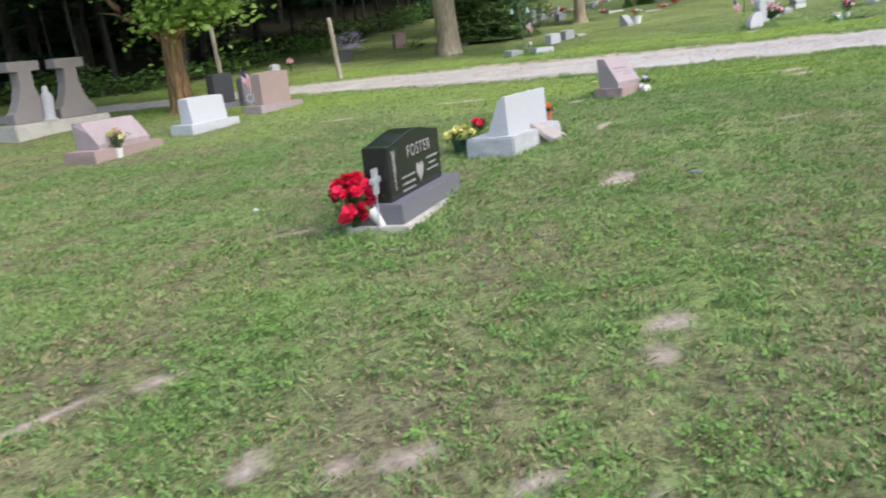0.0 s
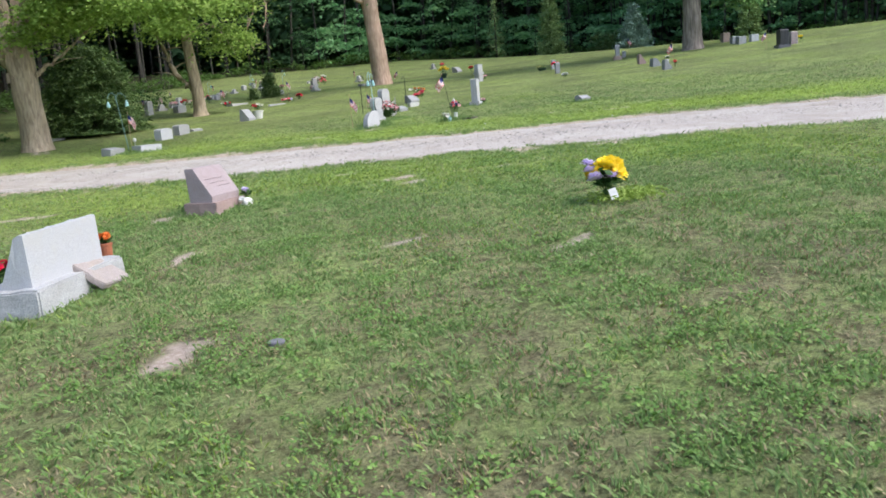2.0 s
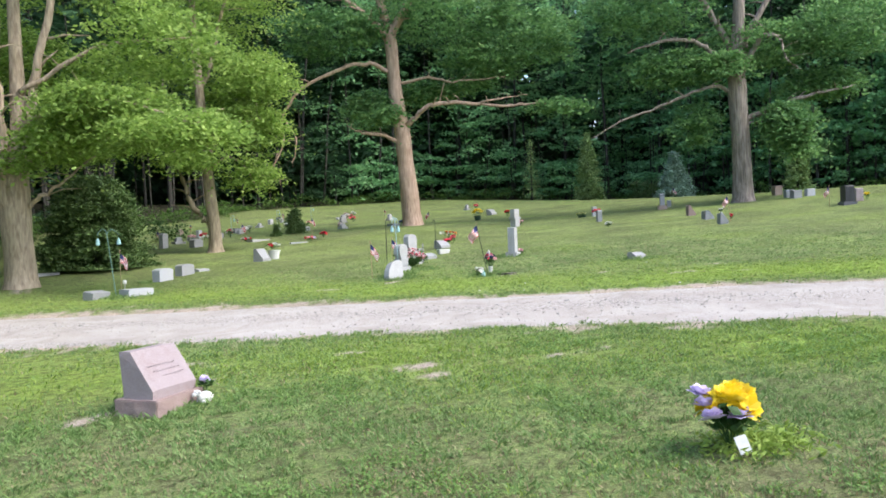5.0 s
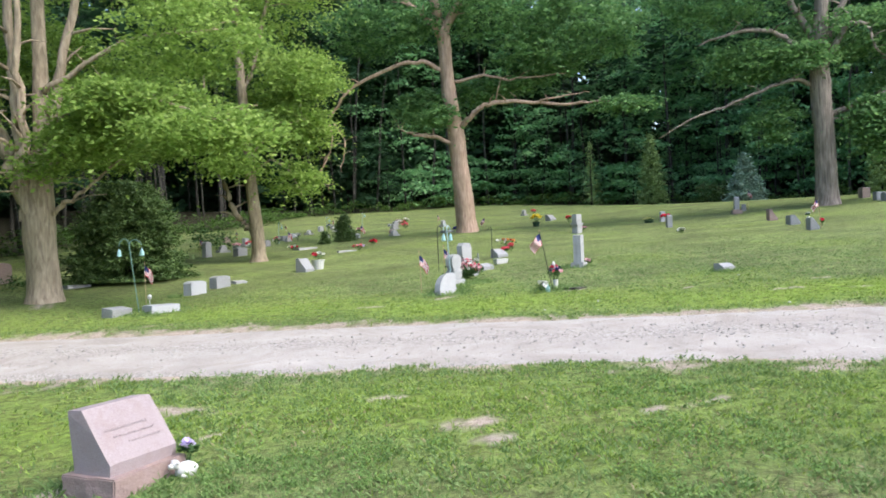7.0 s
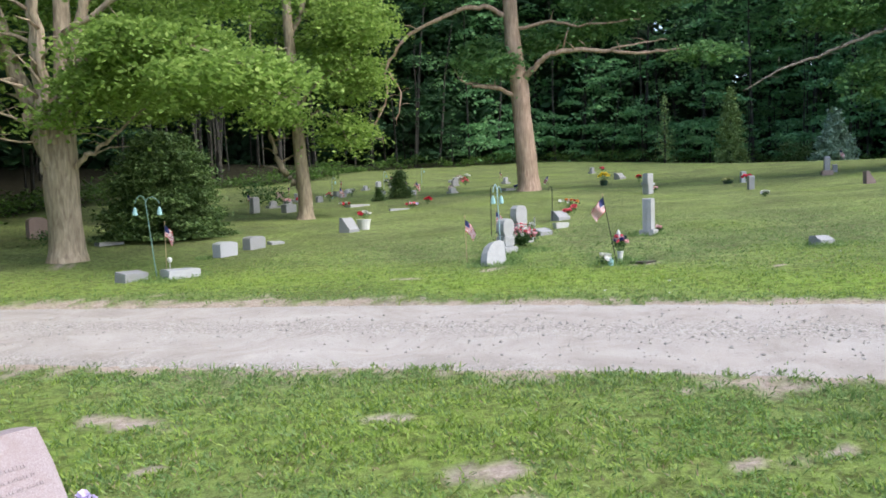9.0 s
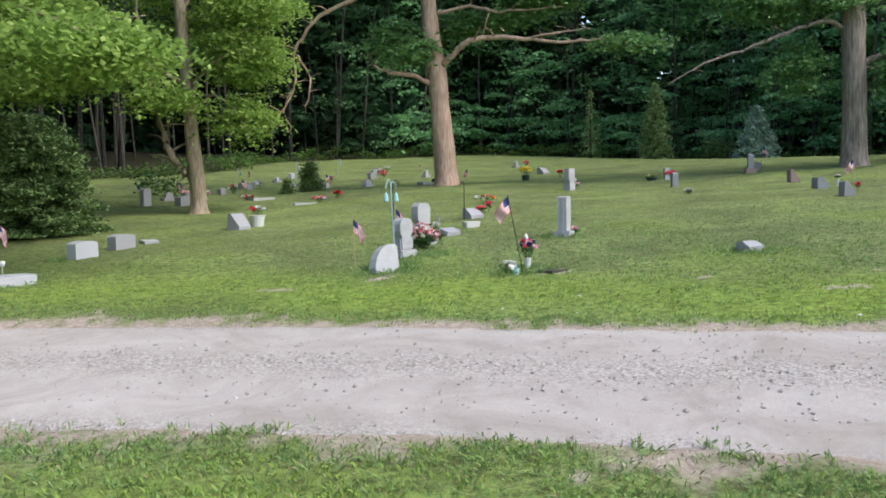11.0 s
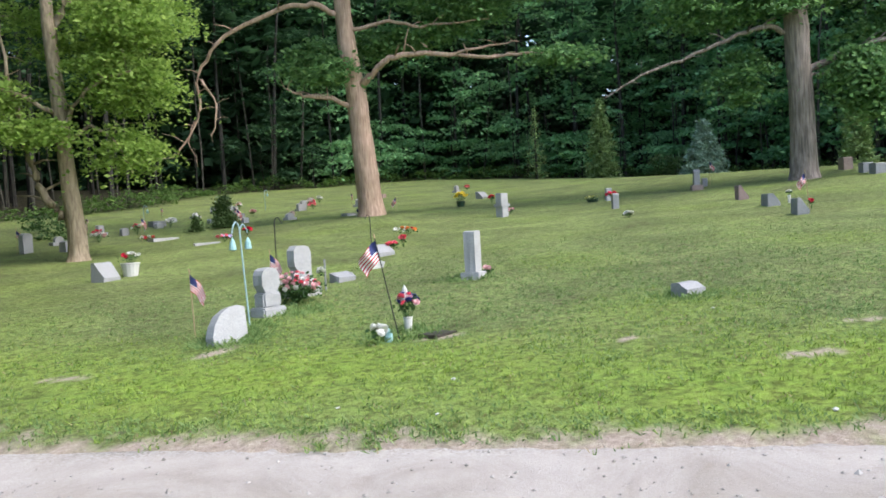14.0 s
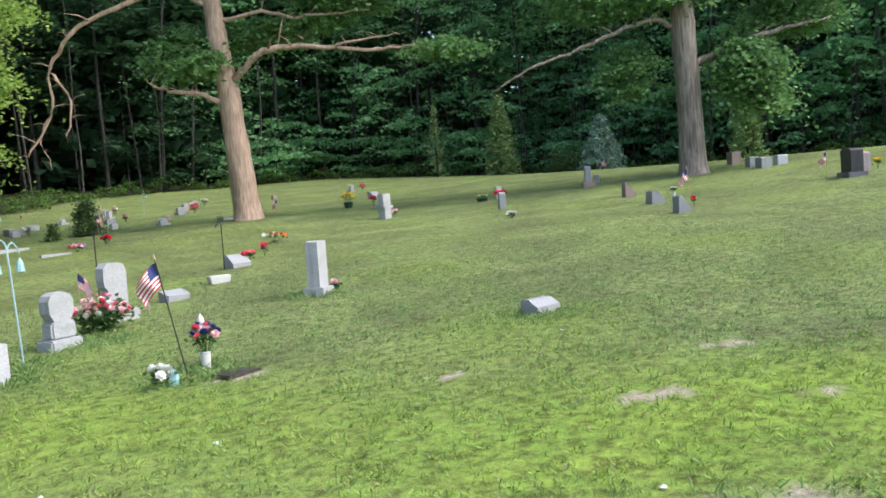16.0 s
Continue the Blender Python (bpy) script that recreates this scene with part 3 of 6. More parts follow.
def build_trees():
    tree("maple_tree", 2.96, 22.23, "tall many-stemmed maple with grey bark and light green leaves", BARK,
         [(0.06, 0, 0, 0.42), (0.06, 0, 0.25, 0.34), (0.05, 0, 0.7, 0.305), (0.02, 0, 1.5, 0.305), (0.03, 0, 2.1, 0.28), (0.1, 0.08, 2.9, 0.185), (0.12, 0.12, 4.0, 0.165), (0.08, 0.2, 6.0, 0.13), (0.05, 0.2, 9.5, 0.08)],
         [[(-0.08, 0.0, 1.3, 0.19), (-0.26, 0.02, 2.1, 0.18), (-0.56, 0.05, 3.0, 0.16), (-0.98, 0.1, 4.0, 0.14), (-1.35, 0.15, 5.4, 0.11), (-1.9, 0.3, 8.0, 0.06)],
          [(-0.08, -0.12, 1.7, 0.15), (-0.2, -0.16, 2.6, 0.14), (-0.24, -0.1, 3.8, 0.12), (-0.36, -0.1, 5.4, 0.1), (-0.55, 0, 9, 0.05)],
          [(0.12, 0.05, 2.5, 0.13), (0.3, 0.05, 3.3, 0.12), (0.5, 0.1, 4.4, 0.1), (0.85, 0.2, 6.2, 0.08), (1.3, 0.3, 9, 0.04)],
          [(0.06, -0.15, 2.2, 0.09), (-0.03, -0.3, 3.2, 0.085), (-0.05, -0.4, 4.6, 0.075), (0.1, -0.6, 7.0, 0.05)],
          [(0.22, 0, 1.75, 0.055), (0.6, -0.1, 2.02, 0.045), (1.0, -0.15, 2.2, 0.035), (1.5, -0.2, 2.6, 0.02), (1.9, -0.2, 2.9, 0.008)],
          [(0.2, 0, 2.45, 0.04), (0.6, -0.3, 2.75, 0.03), (1.1, -0.5, 2.95, 0.014)],
          [(-0.4, -0.1, 2.6, 0.028), (-1.0, -0.5, 2.8, 0.02), (-2.0, -0.9, 2.55, 0.008)],
          [(-0.4, -0.1, 2.3, 0.02), (-1.0, -0.6, 2.3, 0.015), (-1.8, -0.9, 2.0, 0.006)],
          [(0.2, 0, 3.4, 0.06), (1.4, -0.8, 3.9, 0.045), (3.0, -1.4, 3.7, 0.03), (4.4, -1.6, 3.2, 0.015)],
          [(0.2, 0, 4.2, 0.06), (1.8, 0.2, 5.2, 0.045), (3.8, 0.3, 5.4, 0.02)]],
         [(-1.9, -0.4, 4.3, 1.1, 1.2, 0.9, 1.0), (-2.8, 0, 3.5, 1.2, 1.4, 0.5, 0.6), (1.0, 2.2, 4.8, 1.8, 1.0, 1.0, 0.8), (1.3, -0.6, 3.2, 0.75, 0.8, 0.35, 0.5), (2.4, -0.9, 3.8, 1.4, 1.1, 0.45, 1.2), (3.9, -1.5, 3.2, 1.3, 1.0, 0.35, 0.8), (0.2, 1.4, 8.6, 4.4, 3.2, 2.0, 3.8), (3.2, 0, 5.3, 1.5, 1.6, 0.8, 1.0), (-1.8, 2.0, 6.0, 1.6, 1.0, 1.0, 0.8), (-0.4, 1.5, 5.2, 1.5, 0.8, 0.8, 0.7), (0.4, -0.45, 2.7, 0.45, 0.35, 0.25, 0.18)],
         1450, 46, 0.5, 0.108, MAPLE, 11)
    tree("maple_tree", 8.95, 28.9, "slender pale maple with a side stem and light green crown", BARK,
         [(0, 0, 0, 0.34), (0, 0, 0.2, 0.245), (-0.02, 0, 0.9, 0.2), (-0.12, 0, 2.2, 0.175), (-0.2, 0, 3.75, 0.16), (-0.3, 0, 5.2, 0.14), (-0.4, 0.1, 7.1, 0.11), (-0.5, 0.1, 11, 0.06)],
         [[(-0.06, 0, 0.8, 0.11), (-0.35, 0, 1.15, 0.1), (-0.72, 0, 1.7, 0.09), (-0.98, 0, 2.5, 0.075), (-1.3, 0.1, 4.0, 0.05), (-1.5, 0.1, 6, 0.02)],
          [(-0.2, 0, 3.0, 0.06), (0.6, -0.4, 3.9, 0.045), (1.8, -0.7, 4.2, 0.02)],
          [(-0.15, 0, 2.6, 0.045), (0.5, -0.2, 3.1, 0.035), (1.2, -0.3, 2.6, 0.02), (1.5, -0.3, 1.9, 0.008)],
          [(-0.2, 0, 3.4, 0.06), (-1.3, -0.6, 4.0, 0.045), (-3.2, -1.0, 4.1, 0.03), (-4.6, -1.2, 3.6, 0.012)],
          [(-0.3, 0, 5.0, 0.09), (0.05, 0.1, 6.0, 0.08), (0.4, 0.3, 7.4, 0.06), (0.9, 0.5, 10, 0.02)]],
         [(-2.4, -0.7, 3.9, 1.6, 1.2, 0.6, 1.5), (-4.0, -0.9, 3.4, 1.3, 1.2, 0.45, 0.8), (-0.4, -0.9, 3.0, 0.8, 0.6, 0.35, 0.5), (1.3, 0.2, 4.2, 1.2, 1.1, 0.9, 1.1), (1.3, 0.1, 2.6, 0.6, 0.8, 0.7, 0.5), (0.0, 1.6, 6.0, 2.6, 1.2, 1.2, 1.7), (-0.6, 0.6, 9.4, 3.8, 3.4, 2.4, 4.2), (1.5, -0.2, 5.6, 1.2, 1.0, 0.8, 0.8)],
         1280, 46, 0.48, 0.118, MAPLE, 12)
    tree("oak_tree", 17.6, 31.6, "large oak with reddish bark and long bare-looking limbs", BARK_RED,
         [(0, 0, 0, 0.52), (0, 0, 0.25, 0.45), (-0.05, 0, 0.9, 0.40), (-0.15, 0, 2.2, 0.375), (-0.3, 0, 4.3, 0.345), (-0.5, 0, 5.8, 0.30), (-0.65, 0, 8.3, 0.27), (-0.95, 0.2, 9.6, 0.2), (-1.8, 0.2, 14, 0.1)],
         [[(-0.2, -0.1, 4.4, 0.15), (0.3, -0.4, 4.75, 0.12), (0.8, -0.6, 5.15, 0.1), (1.6, -0.7, 5.3, 0.09), (2.9, -0.8, 5.2, 0.075), (4.4, -0.8, 5.05, 0.055), (5.6, -0.9, 5.1, 0.04), (7.2, -0.9, 4.85, 0.015)],
          [(2.9, -0.8, 5.2, 0.05), (4.0, -0.9, 5.35, 0.035), (5.2, -0.9, 5.5, 0.015)],
          [(-0.7, 0, 6.8, 0.11), (-1.6, -0.2, 7.2, 0.095), (-2.7, -0.3, 7.05, 0.085), (-4.5, -0.5, 6.2, 0.065), (-5.4, -0.5, 5.0, 0.05), (-5.5, -0.5, 3.6, 0.035), (-6.3, -0.6, 2.4, 0.03)],
          [(-5.45, -0.5, 4.9, 0.05), (-4.9, -0.6, 4.0, 0.035), (-5.1, -0.6, 2.8, 0.02)],
          [(-5.4, -0.5, 3.9, 0.03), (-5.9, -0.4, 3.0, 0.022), (-5.6, -0.5, 2.0, 0.012)],
          [(-0.45, -0.1, 3.75, 0.1), (-1.2, -0.3, 4.05, 0.075), (-2.2, -0.4, 4.2, 0.05), (-2.7, -0.5, 4.5, 0.015)],
          [(-0.6, 0, 6.3, 0.08), (1.0, -0.3, 6.5, 0.06), (2.0, -0.4, 6.25, 0.05), (4.3, -0.4, 6.4, 0.02)],
          [(-0.7, 0, 8.2, 0.22), (-0.3, -0.1, 9.0, 0.19), (0.5, -0.2, 10.4, 0.15), (1.2, -0.2, 13, 0.08)],
          [(-0.75, 0, 8.3, 0.16), (-1.5, -0.2, 9.2, 0.12), (-2.8, -0.2, 10.2, 0.08), (-4.6, -0.4, 11, 0.04)]],
         [(-1.5, 0.7, 5.5, 1.3, 0.8, 0.8, 1.0), (0.9, 0.9, 6.1, 1.3, 0.9, 0.6, 0.7), (-1.0, -0.5, 5.0, 0.6, 0.3, 0.5, 0.3), (3.6, 0.2, 7.4, 2.2, 1.6, 0.9, 1.2), (6.6, -0.8, 5.1, 1.1, 0.8, 0.3, 0.3), (-3.4, 0.3, 8.9, 2.8, 2.0, 1.2, 1.4), (2.2, 0.2, 9.6, 3.6, 2.6, 1.7, 2.0), (-1.0, 1.5, 13.4, 5.0, 4.0, 2.2, 1.8), (6.0, -0.3, 8.2, 1.8, 1.5, 1.2, 0.9), (2.4, 0.4, 6.3, 1.4, 0.8, 0.35, 0.4)],
         1350, 34, 0.55, 0.17, OAK, 13, scale=0.91)
    tree("oak_tree", 29.3, 25.0, "large grey-barked oak spreading long low limbs", BARK_GREY,
         [(0, 0, 0, 0.52), (0, 0, 0.25, 0.43), (0, 0, 0.9, 0.385), (0, 0, 2.2, 0.36), (-0.05, 0, 3.6, 0.36), (-0.08, 0, 4.6, 0.4), (-0.1, 0, 5.6, 0.3), (0.1, 0, 8, 0.22), (0.3, 0, 13, 0.12)],
         [[(-0.2, 0, 4.4, 0.1), (-0.8, -0.1, 4.7, 0.08), (-1.7, -0.2, 4.6, 0.065), (-3.4, -0.3, 3.95, 0.05), (-5.0, -0.4, 3.4, 0.035), (-6.2, -0.4, 2.8, 0.02)],
          [(0.2, 0, 3.4, 0.12), (1.2, -0.1, 3.75, 0.1), (2.6, -0.3, 4.2, 0.07), (4.4, -0.4, 4.5, 0.03)],
          [(0.2, 0, 3.2, 0.05), (0.9, -0.1, 3.25, 0.04), (1.6, -0.2, 3.1, 0.02)],
          [(-0.3, 0, 5.2, 0.14), (-1.0, -0.1, 6.0, 0.1), (-2.1, -0.2, 6.6, 0.08), (-3.4, -0.2, 6.5, 0.06), (-4.6, -0.2, 6.2, 0.03)],
          [(0.1, -0.1, 5.3, 0.13), (0.7, -0.6, 6.5, 0.1), (1.3, -0.9, 6.4, 0.05), (1.5, -1.0, 5.6, 0.035), (2.1, -1.0, 5.1, 0.012)],
          [(0.1, 0, 5.6, 0.17), (0.6, 0.2, 7.0, 0.13), (1.5, 0.3, 8.5, 0.1), (2.6, 0.4, 11, 0.05)],
          [(-0.1, 0, 5.8, 0.16), (-0.7, 0.2, 7.2, 0.13), (-1.6, 0.3, 8.8, 0.1), (-2.8, 0.4, 11, 0.05)]],
         [(1.7, -0.4, 3.2, 0.9, 0.9, 0.9, 1.0), (2.1, -0.4, 2.3, 0.5, 0.6, 0.6, 0.4), (3.8, 0.9, 5.0, 1.6, 1.0, 0.7, 1.0), (-2.4, 0.5, 5.7, 2.0, 1.2, 0.8, 0.8), (-1.6, 0.5, 3.4, 0.8, 0.8, 0.9, 0.4), (1.2, 0.6, 6.6, 2.6, 1.6, 1.0, 1.3), (-3.6, 0.3, 8.2, 2.8, 2.2, 1.4, 1.4), (0.2, 1.5, 11.2, 4.8, 3.6, 2.0, 1.6), (4.6, 0, 7.2, 2.2, 2.0, 1.4, 1.2), (-0.8, -0.7, 5.6, 0.8, 0.4, 0.5, 0.3)],
         1300, 34, 0.55, 0.17, OAK, 14)
    # The high clumps are out of view, added to shade the left graves.
    tree("maple_tree", -3.36, 15.6, "young maple with brown furrowed bark and bright green leaves", BARK_BROWN,
         [(0, 0, 0, 0.33), (0, 0, 0.2, 0.24), (-0.02, 0, 0.9, 0.2), (0, 0, 1.6, 0.19), (0.1, 0, 2.6, 0.15), (0.2, 0, 5, 0.09)],
         [[(-0.05, 0, 1.35, 0.09), (-0.45, 0, 1.7, 0.07), (-0.9, 0, 2.1, 0.06), (-1.7, 0, 3.2, 0.02)],
          [(0.05, 0, 1.4, 0.1), (0.28, -0.2, 1.8, 0.085), (0.42, -0.2, 2.5, 0.06), (0.6, -0.3, 4, 0.02)],
          [(0.3, -0.2, 1.9, 0.04), (0.7, -0.4, 2.1, 0.03), (1.1, -0.5, 1.9, 0.01)]],
         [(0.45, -0.5, 2.15, 0.75, 0.5, 0.4, 0.9), (0.0, -0.5, 1.9, 0.3, 0.3, 0.25, 0.2), (0.9, -0.4, 2.3, 0.5, 0.5, 0.5, 0.5), (-0.9, -0.2, 2.9, 0.9, 0.8, 0.5, 0.6), (0, 0, 4.6, 3.2, 3.0, 1.6, 3.2), (-2.4, 0.6, 4.2, 1.8, 1.8, 0.8, 1.4), (-1.2, -2.6, 5.4, 3.6, 3.0, 1.0, 3.0), (0, 0.5, 7.0, 3.0, 3.0, 1.4, 2.6)],
         900, 30, 0.45, 0.14, MAPLE, 15, turn=0.0)


build_trees()


# ---- woods, one dense stand ----
def build_woods():
    rng = np.random.default_rng(21)
    V, F, S, count = [], [], [], 0

    def add(v, f, slot):
        nonlocal count
        V.append(v)
        F.append(f + count)
        S.append(np.full(len(f), slot))
        count += len(v)

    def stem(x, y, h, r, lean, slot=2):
        ring = np.linspace(0, 2 * np.pi, 7)[:-1]
        levels = np.linspace(0, 1, 6)
        sway = rng.normal(0, 0.12, (6, 2)) * np.linspace(0, 1, 6)[:, None]
        v = np.concatenate([np.stack([x + lean[0] * t * h + sway[k, 0] + np.cos(ring) * r * (1 - 0.75 * t), y + lean[1] * t * h + sway[k, 1] + np.sin(ring) * r * (1 - 0.75 * t), np.full(6, lie(x, y) - 0.1 + t * h)], -1) for k, t in enumerate(levels)])
        f = np.array([[a * 6 + k, a * 6 + (k + 1) % 6, a * 6 + 6 + (k + 1) % 6, a * 6 + 6 + k] for a in range(5) for k in range(6)])
        add(v, f, slot)

    def foliage(clumps, twigs, per, radius, size, slot, flat=0.14, tilt=0.45):
        v, f = leaves(sprays(clumps, twigs, per, radius, rng, flat), size, rng, tilt)
        add(v, f, slot)

    length = np.concatenate([[0], np.cumsum(np.hypot(*np.diff(EDGE_LINE, axis=0).T))])

    def place(s, back):
        i = min(np.searchsorted(length, s, side="right") - 1, len(EDGE_LINE) - 2)
        a, b = EDGE_LINE[i], EDGE_LINE[i + 1]
        d = (b - a) / np.hypot(*(b - a))
        p = a + d * (s - length[i])
        return p[0] - d[1] * back, p[1] + d[0] * back

    start, stop = np.interp([-30, 56], EDGE_LINE[:, 0], length)
    for back, step, kind in ((0.2, 1.2, "low"), (1.6, 2.3, "sapling"), (4.2, 2.6, "sapling"), (2.6, 3.4, "pole"), (3.2, 3.6, "tall"), (8.0, 3.2, "tall"), (13.0, 3.6, "tall"), (6.5, 2.0, "pole"), (11.0, 2.0, "pole"), (18, 2.4, "dense"), (22, 2.4, "dense"), (27, 2.4, "dense")):
        s = start + rng.uniform(0, step)
        while s < stop:
            x, y = place(s, back + rng.normal(0, 0.8 if kind != "low" else 0.3))
            z = float(lie(x, y))
            # brighter leaf colour on the right puts more light there
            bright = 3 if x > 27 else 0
            kind_now = kind
            if x < 24 and kind == "sapling" and rng.uniform() < 0.84:
                kind_now = "pole" if rng.uniform() < 0.3 else "gap"
            elif x < 24 and kind == "pole" and rng.uniform() < 0.5:
                kind_now = "gap"
            elif x < 24 and kind == "tall" and back < 6 and rng.uniform() < 0.3:
                kind_now = "gap"
            if kind_now == "low":
                h = rng.uniform(0.35, 1.1)
                foliage([(x, y, z + h * 0.5, 1.0, 0.7, h * 0.5, 1)], 16, 16, 0.35, 0.15, 1, 0.3)
            elif kind_now == "sapling":
                h = rng.uniform(2.5, 7)
                stem(x, y, h, rng.uniform(0.03, 0.07), rng.normal(0, 0.06, 2))
                cl = [(x + rng.normal(0, 0.7), y + rng.normal(0, 0.7), z + h * q, rng.uniform(0.8, 1.7), rng.uniform(0.8, 1.5), 0.28, 1) for q in np.arange(0.25, 1.05, 0.8 / h + 0.04)]
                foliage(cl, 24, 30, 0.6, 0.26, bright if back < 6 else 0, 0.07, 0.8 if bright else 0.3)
            elif kind_now == "pole":
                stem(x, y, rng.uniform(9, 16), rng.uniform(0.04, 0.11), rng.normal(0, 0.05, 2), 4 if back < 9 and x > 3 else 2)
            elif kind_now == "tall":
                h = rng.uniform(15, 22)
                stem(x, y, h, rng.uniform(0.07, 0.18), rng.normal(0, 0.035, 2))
                low = rng.uniform(0.06, 0.2) if x > 24 or x < 2 else rng.uniform(0.3, 0.45)
                cl = [(x + rng.normal(0, 1.3), y + rng.normal(0, 1.3), z + h * q, rng.uniform(1.5, 2.8), rng.uniform(1.5, 2.8), 0.5, 1) for q in np.arange(low, 1.0, 0.055)]
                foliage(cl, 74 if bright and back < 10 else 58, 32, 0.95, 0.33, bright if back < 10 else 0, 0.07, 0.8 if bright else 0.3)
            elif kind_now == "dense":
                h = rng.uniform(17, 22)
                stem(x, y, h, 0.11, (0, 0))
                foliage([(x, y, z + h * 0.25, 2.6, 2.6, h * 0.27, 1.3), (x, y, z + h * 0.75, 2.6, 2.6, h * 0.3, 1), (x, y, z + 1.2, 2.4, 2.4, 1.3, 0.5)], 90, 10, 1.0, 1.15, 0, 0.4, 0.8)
            s += step * rng.uniform(0.7, 1.3)
    # unseen limbs added over the grass where the lane nears the woods, blocking sun
    for s in np.arange(start, np.interp(3, EDGE_LINE[:, 0], length), 1.3):
        for back, z0 in ((-2.6, 6.5), (-1.2, 5.2), (0.4, 4.0), (2.0, 3.4), (2.4, 7.5), (0.0, 9.0)):
            x, y = place(s, back + rng.normal(0, 0.5))
            foliage([(x, y, float(lie(x, y)) + z0 + rng.normal(0, 0.4), 1.5, 1.5, 0.6, 1)], 16, 18, 0.9, 0.36, 0, 0.1, 0.3)
    # extra canopy layers added overhead to keep sun out of the interior
    for s in np.arange(start, stop, 1.6):
        for back in (3, 7, 11, 15, 19, 23, 27):
            x, y = place(s, back + rng.normal(0, 1.0))
            foliage([(x, y, float(lie(x, y)) + rng.uniform(9, 20), 1.8, 1.8, 2.0, 1)], 8, 8, 1.2, 0.95, 0, 0.15, 0.3)
    for a in np.arange(15, 120, 2.0):
        for r in (84, 90):
            x, y = 8 + r * math.cos(radians(a)), 6 + r * math.sin(radians(a))
            if in_woods(np.array(x), np.array(y)) > 8:
                foliage([(x, y, float(lie(x, y)) + 5, 3, 3, 6, 1.3), (x, y, float(lie(x, y)) + 16, 3, 3, 8, 1.3)], 90, 10, 1.0, 1.3, 0, 0.4, 0.8)
    for x in np.arange(20, 44, 2.2):
        for y in (64, 68, 72):
            if in_woods(np.array(float(x)), np.array(float(y))) > 6:
                z = float(lie(x, y))
                foliage([(x, y, z + 4, 2.6, 2.6, 4, 1.2), (x, y, z + 12, 2.6, 2.6, 6, 1.2), (x, y, z + 19, 2.6, 2.6, 3, 0.8)], 70, 10, 1.0, 1.2, 0, 0.4, 0.8)
    me = array_mesh("woods", np.concatenate(V), np.concatenate(F), [FOREST, FERN, BARK_DARK, FOREST_LIT, BARK_POLE], np.concatenate(S))
    tagged(new("woods", me), "dense dark deciduous woods with leafy saplings along its edge", "woods", kind="stuff")


build_woods()


# ---- flowers, flags and other small kinds ----
def petals(bm, centre, size, rings=3, per=6, seed=0):
    rng = random.Random(seed)
    c = Vector(centre)
    for r in range(rings):
        up = 0.25 + 0.75 * r / max(1, rings - 1)
        for k in range(per):
            a = 2 * math.pi * (k + 0.5 * r) / per + rng.uniform(-0.15, 0.15)
            d = Vector((math.cos(a), math.sin(a), 0))
            s = Vector((-math.sin(a), math.cos(a), 0)) * size * 0.3
            reach = size * 0.55 * (1.1 - 0.55 * r / rings)
            mid, tip = c + d * reach * 0.6 + Vector((0, 0, size * 0.25 * up)), c + d * reach + Vector((0, 0, size * (0.5 * up - 0.1)))
            v = [bm.verts.new(q) for q in (c, mid + s, tip, mid - s)]
            bm.faces.new(v)


BLOOMS = {}


def blossom(parent, mat, size, at, tilt=(0, 0), label=""):
    """One flower head; heads of a colour and size share a mesh."""
    key = (mat.name, round(size, 3))
    if key not in BLOOMS:
        bm = bmesh.new()
        petals(bm, (0, 0, 0), size, 3, 6, len(BLOOMS))
        me = bpy.data.meshes.new("blossom")
        bm.to_mesh(me)
        bm.free()
        me.materials.append(mat)
        BLOOMS[key] = me
    ob = new("blossom", BLOOMS[key])
    ob.parent = parent
    ob.matrix_local = pose(*at, *tilt, random.uniform(0, 360))
    return tagged(ob, label)


def bunch(parent, colours, count, size, centre, spread, seed=0, stems=True, leaves_n=60, leaf=0.05):
    """Flower heads over a cushion of leaves, with stems down to the ground or pot."""
    rng = random.Random(seed)
    bm = bmesh.new()
    for k in range(count):
        a, r = 2.4 * k + rng.uniform(-0.4, 0.4), math.sqrt((k + 0.5) / count)
        dx, dy = math.cos(a) * r * spread[0], math.sin(a) * r * spread[1]
        dz = spread[2] * (1 - r * r) + rng.uniform(-0.25, 0.25) * spread[2]
        p = (centre[0] + dx, centre[1] + dy, centre[2] + dz)
        blossom(parent, colours[k % len(colours)], size * (1 if k % 3 else 0.85), p, (-dy / spread[1] * 50, dx / spread[0] * 50))
        if stems:
            tube(bm, [(centre[0], centre[1], max(0.0, centre[2] - spread[2] - 0.12)), p], [0.004, 0.003], 4)
    part("stems", bm, STEM, parent) if stems else bm.free()
    n = np.random.default_rng(seed)
    pts = n.normal(0, 0.5, (leaves_n, 3)) * np.array([spread[0], spread[1], spread[2] * 0.8]) + np.array([centre[0], centre[1], centre[2] - spread[2] * 0.15])
    pts[:, 2] = np.maximum(pts[:, 2], 0.015)
    v, f = leaves(pts, leaf, n, 0.8)
    ob = new("leaves", array_mesh("leaves", v, f, [STEM]))
    ob.parent = parent


def flower_thing(name, x, y, label, colours, count, size, height, spread, seed=0, pot=None, category="flowers", group=""):
    t = thing(name, x, y, seed * 37.0, label, category, group)
    bunch(t, colours, count, size, (0, 0, height), spread, seed)
    if pot:
        mat, r0, r1, h = pot
        bm = bmesh.new()
        tube(bm, [(0, 0, -0.02), (0, 0, h * 0.9), (0, 0, h * 0.92), (0, 0, h)], [r0, r1, r1 * 1.1, r1 * 1.1], 14)
        part("pot", bm, mat, t)
    return t


